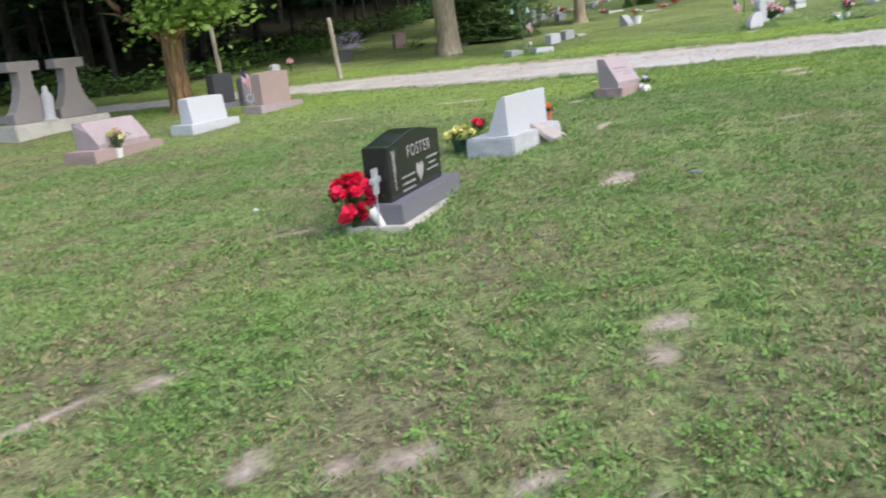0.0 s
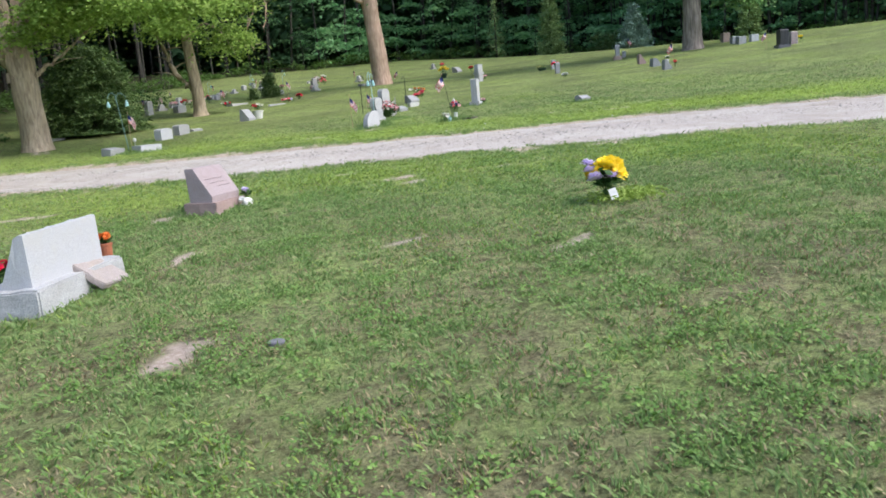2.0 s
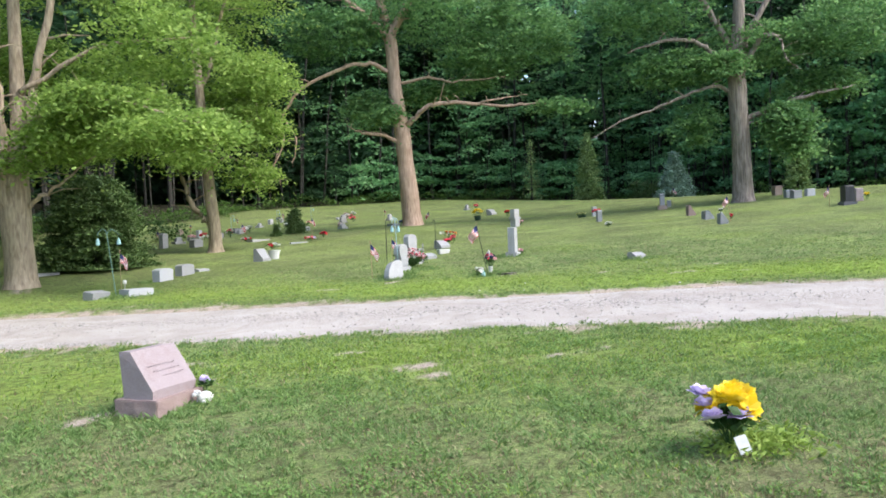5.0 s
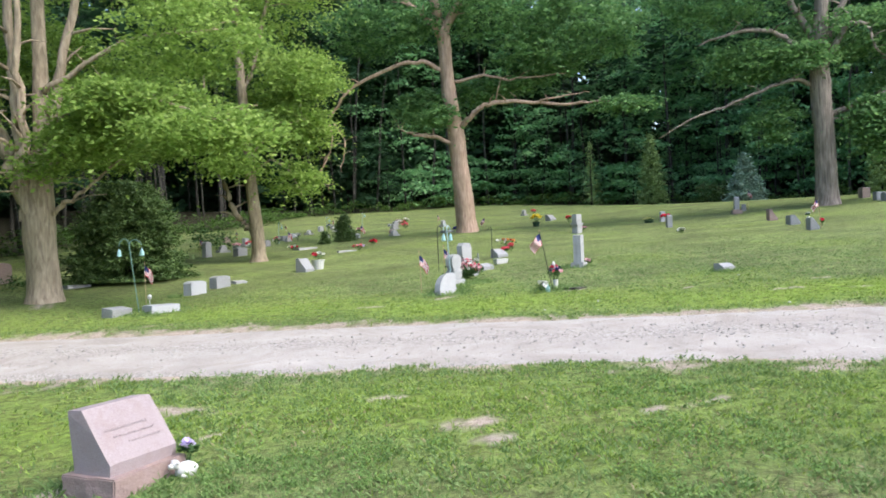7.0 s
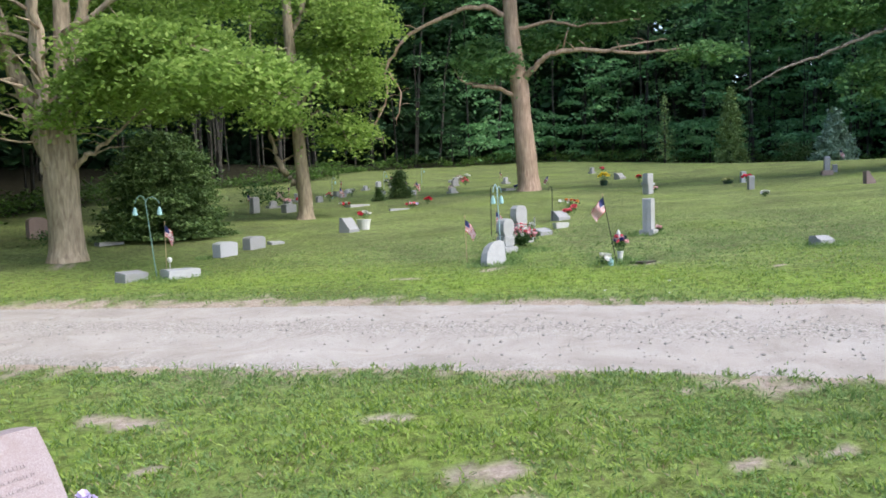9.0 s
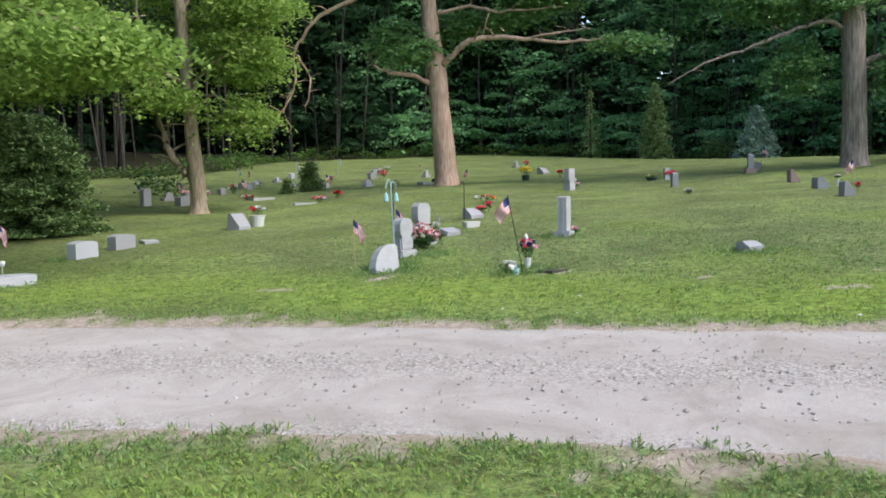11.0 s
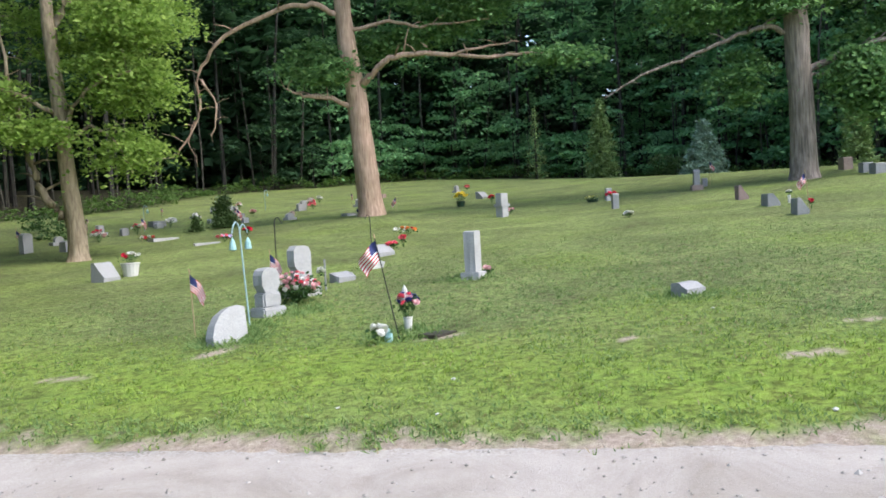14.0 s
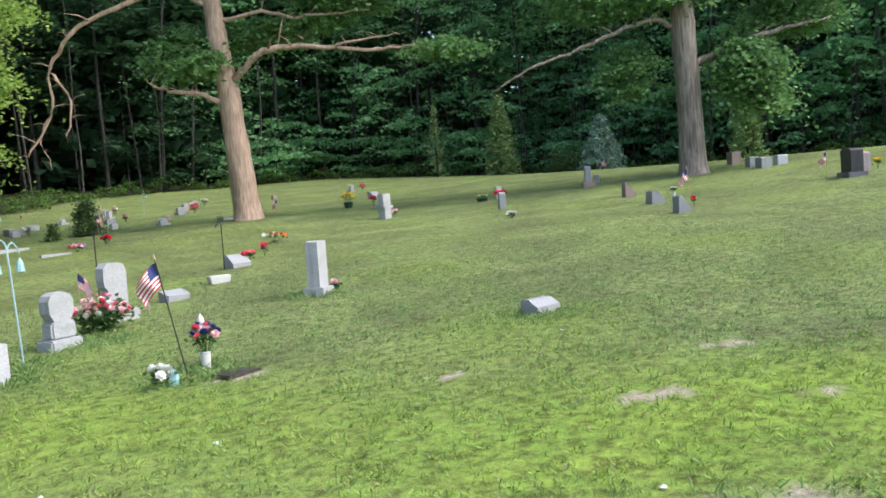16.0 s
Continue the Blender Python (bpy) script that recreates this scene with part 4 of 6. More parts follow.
def flag(x, y, height, fly, hoist, lean=(0, 0), turn=0.0, drop=0.8, label="", stick=DOWEL, group="grave flags"):
    """A striped cloth flag drooping from a stick."""
    t = thing("flag", x, y, 0, label or "small drooping striped cloth flag on a thin wooden stick", "flag", group)
    fly, hoist = fly * 0.76, hoist * 0.76
    top = Vector((lean[0], lean[1], height))
    axis = top.normalized()
    bm = bmesh.new()
    tube(bm, [(0, 0, -0.03), top], [0.006, 0.005], 6)
    part("stick", bm, stick, t)
    bm = bmesh.new()
    tube(bm, [top, top + axis * 0.03, top + axis * 0.05], [0.007, 0.008, 0.001], 6)
    part("finial", bm, DOWEL, t, "gilt spear tip")
    out = Vector((math.cos(radians(turn)), math.sin(radians(turn)), 0))
    side = out.cross(Vector((0, 0, 1)))
    bm = bmesh.new()
    nu, nv = 12, 13
    grid = []
    for j in range(nv + 1):
        row = []
        for i in range(nu + 1):
            s, v = i / nu, j / nv
            p = top - axis * (0.02 + v * hoist) + (out * (1 - 0.55 * drop) - Vector((0, 0, drop * (0.55 + 0.45 * s)))) * (s * fly * 0.9)
            p += side * 0.035 * math.sin(s * 7 + v * 2.5) * (0.3 + s) + out * 0.02 * math.sin(v * 5) * s
            row.append(bm.verts.new(p))
        grid.append(row)
    for j in range(nv):
        for i in range(nu):
            f = bm.faces.new((grid[j][i], grid[j][i + 1], grid[j + 1][i + 1], grid[j + 1][i]))
            f.material_index = 2 if i < 5 and j < 7 else j % 2
    part("cloth", bm, [FLAG_RED, FLAG_WHITE, FLAG_BLUE], t)
    return t


def hook_pole(x, y, height, hooks, mat, label, hang=None, lean=(0, 0)):
    """A garden hook: a thin rod bent over at the top, one or two arms, with what hangs from them."""
    t = thing("shepherd_hook", x, y, 0, label, "garden hook")
    bm = bmesh.new()
    top = Vector((lean[0], lean[1], height * 0.82))
    tube(bm, [(0, 0, -0.05), top], [0.009, 0.009], 7)
    part("rod", bm, mat, t)
    for dx, dy, h in hooks:
        bm = bmesh.new()
        pts = [top - Vector((0, 0, 0.06))] + [top + Vector((dx * (0.5 - 0.5 * math.cos(a)), dy * (0.5 - 0.5 * math.cos(a)), h * math.sin(a) if a < 2 else h * math.sin(a) - 0.02)) for a in (0.3, 0.7, 1.1, 1.6, 2.1, 2.6, 3.0)]
        tube(bm, smooth_line(pts, 3), [0.008] * 22, 6)
        part("hook", bm, mat, t)
        if hang:
            bm = bmesh.new()
            q = top + Vector((dx, dy, -0.05))
            tube(bm, [q, q - Vector((0, 0, 0.03)), q - Vector((0, 0, 0.06)), q - Vector((0, 0, 0.13)), q - Vector((0, 0, 0.14))], [0.003, 0.02, 0.032, 0.042, 0.02], 8)
            part("lantern", bm, hang, t, "turquoise hanging lantern")
    return t


def arch(width, height, rise, steps=9, foot=0.0):
    """An outline: straight sides under a rounded top."""
    h = width / 2
    pts = [(-h + foot, 0), (h - foot, 0), (h, height - rise)]
    pts += [(h * math.cos(a), height - rise + rise * math.sin(a)) for a in np.linspace(0, math.pi, steps)[1:-1]]
    return pts + [(-h, height - rise)]


def tablet(name, x, y, turn, w, h, d, rise, mat, label, base=None, base_mat=None, tip=0.0, tilt=0.0, rough=0.006, seed=0, group="", lean=0.0, sink=0.0, category="gravestone"):
    """An upright stone: a tablet, with or without a base block."""
    t = thing(name, x, y, turn, label, category, group, sink)
    bh = 0.0
    if base:
        bw, bd, bh = base
        bm = bmesh.new()
        box(bm, -bw / 2, bw / 2, -bd / 2, bd / 2, -0.06, bh, 0.008, 0.01, seed, 2)
        part("base", bm, base_mat or mat, t)
    bm = bmesh.new()
    outline = [(a, b + bh - (0 if base else 0.06)) for a, b in arch(w, h - bh, rise)]
    slab(bm, outline, -d / 2, d / 2, 0.006, rough, seed, lean)
    if tilt or tip:
        bmesh.ops.rotate(bm, verts=bm.verts[:], cent=(0, 0, bh), matrix=Euler((radians(tilt), radians(tip), 0)).to_matrix())
    part("tablet", bm, mat, t)
    return t


def slant(name, x, y, turn, w, h, d, mat, label, seed=0, top=0.3, base=None, base_mat=None, group="", side_mat=None):
    """A slant marker: an upright back and a face sloping forward, on its base."""
    t = thing(name, x, y, turn, label, "gravestone", group)
    bh = 0.0
    if base:
        bw, bd, bh = base
        bm = bmesh.new()
        box(bm, -bw / 2, bw / 2, -bd / 2, bd / 2, -0.06, bh, 0.008, 0.012, seed, 3)
        part("base", bm, base_mat or mat, t)
    bm = bmesh.new()
    rings = []
    for k in range(9):
        xx = -w / 2 + w * k / 8
        ring = [(-d / 2, bh - 0.03), (-d / 2, bh + 0.07), (-d / 2 + d * (1 - top) * 0.5, bh + 0.07 + (h - bh - 0.07) * 0.5), (d / 2 - d * top, h), (d / 2 - 0.01, h), (d / 2, h - 0.02), (d / 2, bh - 0.03)]
        rings.append([bm.verts.new((xx, a, b)) for a, b in ring])
    for a, b in zip(rings, rings[1:]):
        for k in range(7):
            bm.faces.new((a[k], a[(k + 1) % 7], b[(k + 1) % 7], b[k]))
    bm.faces.new(rings[0][::-1])
    bm.faces.new(rings[-1])
    bmesh.ops.recalc_face_normals(bm, faces=bm.faces[:])
    bmesh.ops.triangulate(bm, faces=[f for f in bm.faces if len(f.verts) > 4])
    for v in bm.verts:
        if abs(v.co.x) > w / 2 - 0.01 or v.co.y > d / 2 - 0.005:
            v.co += noise.noise_vector(v.co * 15 + Vector((seed * 3.1, 0, 0))) * 0.022
    part("tablet", bm, mat, t)
    return t


def flat_marker(x, y, turn, w, d, h, mat, label, seed=0, tilt=0.0):
    t = thing("flat_marker", x, y, turn, label, "gravestone")
    bm = bmesh.new()
    box(bm, -w / 2, w / 2, -d / 2, d / 2, -0.06, h, 0.008, 0.008, seed, 2)
    if tilt:
        bmesh.ops.rotate(bm, verts=bm.verts[:], cent=(0, 0, 0), matrix=Euler((radians(tilt), 0, 0)).to_matrix())
    part("slab", bm, mat, t)
    return t


def bars(parent, face_y, rows, mat, name="lettering"):
    """Lines of writing too worn to read: rows of (x0, x1, z, height)."""
    for x0, x1, z, h in rows:
        bm = bmesh.new()
        rng = random.Random(int(z * 1000) + int(x0 * 100))
        x = x0
        while x < x1 - 0.01:
            w = min(rng.uniform(0.5, 0.9) * h, x1 - x)
            box(bm, x, x + w * 0.72, face_y - 0.002, face_y + 0.001, z, z + h * rng.uniform(0.75, 1.0))
            x += w + (0.5 * h if rng.random() < 0.15 else 0.12 * h)
        part(name, bm, mat, parent, "worn engraved line of writing")


def slope_writing(parent, y0, z0, y1, z1, rows, mat):
    """Worn lines of writing on a sloping face that rises from (y0, z0) to (y1, z1); rows of (x0, x1, way up the slope, height)."""
    slope = math.atan2(z1 - z0, y1 - y0)
    for n, (x0, x1, up, h) in enumerate(rows):
        bm = bmesh.new()
        rng = random.Random(n)
        x = x0
        while x < x1:
            w = h * rng.uniform(0.4, 0.75)
            box(bm, x, x + w, up, up + h * rng.uniform(0.7, 1.0), 0.001, 0.004)
            x += w + h * (0.7 if rng.random() < 0.18 else 0.2)
        bmesh.ops.rotate(bm, verts=bm.verts[:], cent=(0, 0, 0), matrix=Euler((slope, 0, 0)).to_matrix())
        bmesh.ops.translate(bm, verts=bm.verts[:], vec=(0, y0, z0))
        part("lettering", bm, mat, parent, "worn engraved line of writing")


def letters(text, parent, mat, size, at, name="lettering", label="", stretch=1.0):
    cu = bpy.data.curves.new("text", "FONT")
    cu.body, cu.size, cu.extrude, cu.align_x, cu.offset = text, size, 0.001, "CENTER", 0.0
    cu.space_character = stretch
    tmp = new("text", cu)
    bpy.context.view_layer.update()
    me = bpy.data.meshes.new_from_object(tmp.evaluated_get(bpy.context.evaluated_depsgraph_get()))
    bpy.data.objects.remove(tmp)
    me.materials.clear()
    me.materials.append(mat)
    ob = new(name, me)
    ob.parent = parent
    ob.matrix_local = pose(*at, 90, 0, 0)
    return tagged(ob, label)


# ---- the near graves ----
def family_stone():
    t = thing("headstone", 0.02, 4.70, 62.5, "polished black granite headstone with etched lettering on a grey base", "headstone")
    bm = bmesh.new()
    box(bm, -0.63, 0.72, -0.245, 0.22, -0.08, 0.03, 0.006, 0.006, 1, 3)
    part("footing", bm, CONCRETE, t, "pale concrete footing at grass level")
    bm = bmesh.new()
    box(bm, -0.585, 0.66, -0.2, 0.2, 0.03, 0.17, 0.006)
    part("base", bm, DARK_GREY, t, "dark grey granite base")
    die = [(-0.515, 0.17), (0.515, 0.17), (0.515, 0.56), (0.42, 0.568), (0.30, 0.588), (0.16, 0.612), (0.05, 0.62), (-0.06, 0.618), (-0.2, 0.6), (-0.34, 0.575), (-0.44, 0.56), (-0.515, 0.555)]
    bm = bmesh.new()
    slab(bm, die, -0.1, 0.09, 0.004)
    part("tablet", bm, BLACK_GRANITE, t)
    letters("FOSTER", t, ETCH, 0.122, (0.07, -0.1025, 0.43), label="etched pale capital letters", stretch=1.18)
    bars(t, -0.1015, [(-0.30, -0.04, 0.295, 0.019), (-0.30, -0.06, 0.245, 0.019), (-0.30, -0.05, 0.2, 0.019), (0.2, 0.45, 0.36, 0.019), (0.25, 0.4, 0.315, 0.018), (0.2, 0.44, 0.27, 0.019)], ETCH)
    bm = bmesh.new()
    pts = []
    for k in range(28):
        a = 2 * math.pi * k / 28
        pts.append((0.06 + 0.0052 * 16 * math.sin(a) ** 3 * 0.9, 0.3 + 0.0052 * (13 * math.cos(a) - 5 * math.cos(2 * a) - 2 * math.cos(3 * a) - math.cos(4 * a))))
    slab(bm, pts, -0.1025, -0.0985, 0)
    part("heart", bm, ETCH, t, "etched pale heart")
    bm = bmesh.new()
    rng = random.Random(4)
    for k in range(22):
        z = 0.24 + 0.0125 * k
        a = rng.uniform(-0.9, 0.9)
        c, w = -0.42 + 0.007 * math.sin(k * 2.1), 0.02 + 0.04 * (k / 26)
        v = [bm.verts.new((c + p, -0.1018 - 0.0004 * (k % 3), z + q)) for p, q in ((0, -0.004), (w * math.cos(a), w * 0.6 + 0.02 * math.sin(a)), (0.004, 0.01), (-w * 0.7 * math.cos(a), w * 0.3))]
        bm.faces.new(v)
    part("etching", bm, ETCH, t, "etched pale plant spray")
    # red roses in a white cone, and a silver cross, at its end
    f = thing("bouquet", -0.37, 4.24, 20, "bright red cloth roses leaning in a white cone vase", "flowers")
    bunch(f, [RED_PETAL], 34, 0.088, (-0.03, 0, 0.27), (0.15, 0.13, 0.13), 3, True, 40, 0.05)
    for k in range(6):
        blossom(f, RED_PETAL, 0.105, (-0.13 + 0.04 * k, -0.09 + 0.02 * (k % 3), 0.14 + 0.05 * (k % 2)), (40, -30))
    bm = bmesh.new()
    tube(bm, [(0.15, -0.13, 0.0), (0.155, -0.135, 0.012), (0.07, -0.08, 0.16), (0.065, -0.075, 0.17)], [0.012, 0.022, 0.042, 0.046], 14)
    part("vase", bm, WHITE_PLASTIC, f, "white plastic cone")
    c = thing("grave_cross", -0.24, 4.12, 62.5, "small silver foil cross on a thin wire stake", "cross")
    bm = bmesh.new()
    tube(bm, [(0.0, 0, -0.04), (0.02, 0, 0.3)], [0.005, 0.005], 8)
    part("stake", bm, SILVER, c)
    bm = bmesh.new()
    box(bm, -0.014, 0.05, -0.012, 0.012, 0.28, 0.46, 0.006, 0.004, 2, 2)
    box(bm, -0.06, 0.1, -0.013, 0.013, 0.355, 0.4, 0.006, 0.004, 3, 2)
    part("cross", bm, SILVER, c)


def white_wedge():
    t = thing("headstone", 1.34, 6.80, 53, "white marble wedge headstone with rock-cut sides on a rough base", "headstone")
    bm = bmesh.new()
    box(bm, -0.6, 0.64, -0.25, 0.25, -0.08, 0.165, 0.014, 0.014, 5, 4)
    part("base", bm, OLD_MARBLE, t, "rough white marble base block")
    bm = bmesh.new()
    rings = []
    for k in range(13):
        xx = -0.5 + 0.98 * k / 12
        prof = [(-0.16, 0.15), (-0.155, 0.3), (-0.148, 0.53), (-0.12, 0.535), (-0.075, 0.52), (-0.03, 0.4), (0.03, 0.26), (0.08, 0.15)]
        rings.append([bm.verts.new((xx, a, b)) for a, b in prof])
    n = len(rings[0])
    for a, b in zip(rings, rings[1:]):
        for k in range(n):
            bm.faces.new((a[k], a[(k + 1) % n], b[(k + 1) % n], b[k]))
    bm.faces.new(rings[0][::-1])
    bm.faces.new(rings[-1])
    bmesh.ops.recalc_face_normals(bm, faces=bm.faces[:])
    ends = [f for f in bm.faces if len(f.verts) > 4]
    bmesh.ops.poke(bm, faces=ends)
    for v in bm.verts:
        if v.co.y > -0.085 and v.co.z > 0.17:
            v.co += noise.noise_vector(v.co * 11) * 0.024
    part("tablet", bm, MARBLE, t)
    s = thing("stone_slab", 1.79, 6.76, 53, "loose pinkish sandstone slab leaning on the white base", "stone slab")
    bm = bmesh.new()
    box(bm, -0.22, 0.2, -0.025, 0.025, 0, 0.4, 0.008, 0.014, 8, 4)
    bmesh.ops.rotate(bm, verts=bm.verts[:], cent=(0, 0, 0), matrix=Euler((radians(-56), radians(4), 0)).to_matrix())
    part("slab", bm, SANDSTONE, s)
    flower_thing("potted_flowers", 0.78, 6.83, "pale yellow cloth flowers in a dark green pot", [PALE_PETAL], 12, 0.085, 0.19, (0.15, 0.13, 0.06), 5, (DARK_GREEN, 0.06, 0.085, 0.14))
    flower_thing("cloth_flowers", 1.02, 7.12, "red cloth flowers behind the white headstone", [RED_PETAL], 5, 0.08, 0.22, (0.08, 0.08, 0.05), 6)
    flower_thing("cloth_flowers", 1.83, 7.36, "orange cloth flowers in a terracotta cup", [ORANGE_PETAL], 6, 0.07, 0.26, (0.06, 0.06, 0.03), 7, (TERRACOTTA, 0.04, 0.055, 0.22))


def pink_stone():
    t = slant("slant_headstone", 3.38, 9.4, 40, 0.54, 0.5, 0.3, PINK, "pink granite slant headstone with rock-cut edges", 3, 0.3, (0.62, 0.42, 0.12), RED_ROUGH)
    slope_writing(t, -0.15, 0.19, 0.06, 0.5, [(-0.19, 0.16, 0.2, 0.022), (-0.15, 0.18, 0.15, 0.018), (-0.06, 0.2, 0.1, 0.018)], PINK)
    s = thing("lamb_figurine", 3.72, 9.3, 200, "small white lamb figurine lying beside the pink stone", "figurine")
    bm = bmesh.new()
    for c, r, k in (((0, 0, 0.06), 0.075, 1.35), ((0.1, 0, 0.12), 0.042, 1.0), ((0.14, 0, 0.11), 0.025, 1.2), ((0.1, 0.045, 0.14), 0.016, 1.2), ((0.1, -0.045, 0.14), 0.016, 1.2), ((-0.09, 0, 0.07), 0.022, 1.0), ((0.05, 0.05, 0.02), 0.022, 1.6), ((0.05, -0.05, 0.02), 0.022, 1.6)):
        b = bmesh.new()
        bmesh.ops.create_icosphere(b, subdivisions=2, radius=r)
        for v in b.verts:
            v.co = (Vector((v.co.x * k, v.co.y, v.co.z)) + noise.noise_vector(v.co * 40) * 0.006 + Vector(c)) * 0.72
        join(bm, b)
    part("lamb", bm, WHITE_PLASTIC, s, smooth=True)
    flower_thing("cloth_flowers", 3.75, 9.42, "small purple cloth flowers by the lamb", [PURPLE_PETAL], 4, 0.06, 0.15, (0.05, 0.05, 0.03), 9)


def yellow_bunch():
    t = thing("bouquet", 5.76, 5.62, 0, "yellow and lilac cloth flowers with a white tag", "flowers")
    bunch(t, [YELLOW_PETAL], 15, 0.15, (0.05, 0.0, 0.23), (0.14, 0.12, 0.12), 12, True, 110, 0.085)
    for k, (dx, dy, dz) in enumerate(((-0.1, 0.05, 0.27), (-0.08, 0.1, 0.33), (-0.12, -0.03, 0.22), (0.02, -0.1, 0.22), (0.17, 0.1, 0.3))):
        blossom(t, PURPLE_PETAL, 0.14, (dx, dy, dz), (0, dx * 200))
    bm = bmesh.new()
    box(bm, -0.035, 0.035, -0.002, 0.002, 0, 0.1, 0.001)
    bmesh.ops.rotate(bm, verts=bm.verts[:], cent=(0, 0, 0), matrix=Euler((radians(-22), radians(-14), radians(-25))).to_matrix())
    bmesh.ops.translate(bm, verts=bm.verts[:], vec=(-0.02, -0.17, 0.035))
    part("tag", bm, WHITE_PLASTIC, t, "white printed tag")
    rng = np.random.default_rng(3)
    p = np.stack([rng.normal(0.26, 0.17, 900), rng.normal(-0.05, 0.13, 900), rng.uniform(0.01, 0.075, 900)], -1)
    v, f = leaves(p, 0.06, rng, 1.2, 0.3)
    ob = new("grass_tuft", array_mesh("grass_tuft", v, f, [LUSH]))
    ob.location = (5.76, 5.62, float(lie(5.76, 5.62)))
    tagged(ob, "bright green uncut grass beside the bouquet", "grass", kind="stuff")


def left_graves():
    slant("slant_headstone", -3.55, 10.75, 58, 0.95, 0.5, 0.42, PINK, "wide pink granite slant headstone on a pink base", 12, 0.35, (1.3, 0.58, 0.13), RED_ROUGH)
    flower_thing("potted_flowers", -3.42, 10.4, "yellow and pink flowers in a white pot", [PALE_PETAL, PINK_PETAL, PALE_PETAL], 16, 0.06, 0.27, (0.14, 0.11, 0.11), 14, (WHITE_PLASTIC, 0.04, 0.055, 0.13))
    tablet("headstone", -2.5, 12.35, 56, 0.82, 0.53, 0.24, 0.02, MARBLE, "white marble block headstone with a rough top", (1.12, 0.46, 0.13), MARBLE, rough=0.02, seed=15, lean=0.05)
    tablet("headstone", -1.5, 14.1, 54, 0.8, 0.68, 0.18, 0.03, BROWN, "brown granite block headstone on a grey base", (1.2, 0.42, 0.11), PINK, rough=0.012, seed=16)
    tablet("headstone", -2.55, 15.3, 50, 0.5, 0.68, 0.2, 0.03, BLACK_ROUGH, "black granite headstone with a small urn plaque", (0.62, 0.36, 0.1), DARK_GREY, rough=0.006, seed=17)
    tablet("headstone", -2.05, 15.6, 50, 0.42, 0.56, 0.18, 0.06, DARK_GREY, "dark grey granite headstone behind a flag", (0.55, 0.34, 0.08), DARK_GREY, rough=0.006, seed=18)
    tablet("headstone", -1.75, 19.9, 40, 0.24, 0.5, 0.14, 0.1, OLD_MARBLE, "small pale headstone beyond the lane", rough=0.008, seed=19)
    flower_thing("cloth_flowers", -1.35, 19.9, "pale pink cloth flowers beyond the lane", [PINK_PETAL], 7, 0.09, 0.42, (0.1, 0.08, 0.1), 18)
    flag(-2.12, 15.1, 0.74, 0.48, 0.32, (0.03, -0.02), -28, 0.72)
    s = thing("urn_plaque", -1.98, 14.95, 30, "small round white wreath medallion on a stake", "medallion")
    bm = bmesh.new()
    tube(bm, [(0, 0, -0.02), (0, 0, 0.1)], [0.008, 0.008], 6)
    for k in range(16):
        a, b = 2 * math.pi * k / 16, 2 * math.pi * (k + 1) / 16
        tube(bm, [(0.075 * math.cos(a), 0, 0.17 + 0.075 * math.sin(a)), (0.075 * math.cos(b), 0, 0.17 + 0.075 * math.sin(b))], [0.014, 0.014], 5)
    part("wreath", bm, OLD_MARBLE, s)
    # two tall concrete crosses with flared feet on one long base
    plinth = thing("plinth", -5.55, 14.75, 52, "long pale concrete plinth under two crosses", "plinth")
    bm = bmesh.new()
    box(bm, -0.98, 0.98, -0.33, 0.33, -0.1, 0.22, 0.02, 0.01, 20, 3)
    part("block", bm, CONCRETE, plinth)
    for k, dx in enumerate((-0.46, 0.46)):
        t = thing("stone_cross", -5.55 + dx * math.cos(radians(52)), 14.75 + dx * math.sin(radians(52)), 52, "tall grey stone cross with a flared foot", "cross", "pair of crosses")
        t.location.z = float(lie(-5.55, 14.75)) + 0.22
        bm = bmesh.new()
        half = [(0.38, 0), (0.38, 0.18), (0.31, 0.22), (0.21, 0.4), (0.14, 0.64), (0.13, 0.9), (0.31, 0.91), (0.31, 1.08)]
        slab(bm, half + [(-a, b) for a, b in half[::-1]], -0.13, 0.13, 0.01)
        bmesh.ops.triangulate(bm, faces=[f for f in bm.faces if len(f.verts) > 4])
        part("shaft", bm, MAUVE_STONE, t)
    s = thing("statue", -5.52, 14.5, 20, "small cream draped figure statue between the crosses", "statue")
    s.location.z += 0.22
    bm = bmesh.new()
    tube(bm, [(0, 0, 0), (0, 0, 0.05), (0, 0, 0.06), (0, 0, 0.25), (0.01, 0, 0.42), (0, 0, 0.5), (0, 0, 0.54), (0, 0, 0.6), (0, 0, 0.64)], [0.14, 0.14, 0.1, 0.1, 0.11, 0.09, 0.05, 0.055, 0.02], 14, 0.2, 3)
    part("statue", bm, OLD_MARBLE, s, smooth=True)


def post(x, y, h, lean, label, r=0.06):
    t = thing("post", x, y, 0, label, "post", "lane posts")
    bm = bmesh.new()
    tube(bm, [(0, 0, -0.1), (lean * 0.5, 0, h * 0.5), (lean, 0, h)], [r, r * 0.95, r * 0.85], 10, 0.1, x)
    part("pole", bm, WOOD_POST, t)


family_stone()
white_wedge()
pink_stone()
yellow_bunch()
left_graves()
post(-0.17, 18.76, 1.42, -0.1, "weathered leaning wooden post beside the lane")
post(-3.02, 19.65, 1.5, -0.08, "weathered grey wooden post behind the lane")


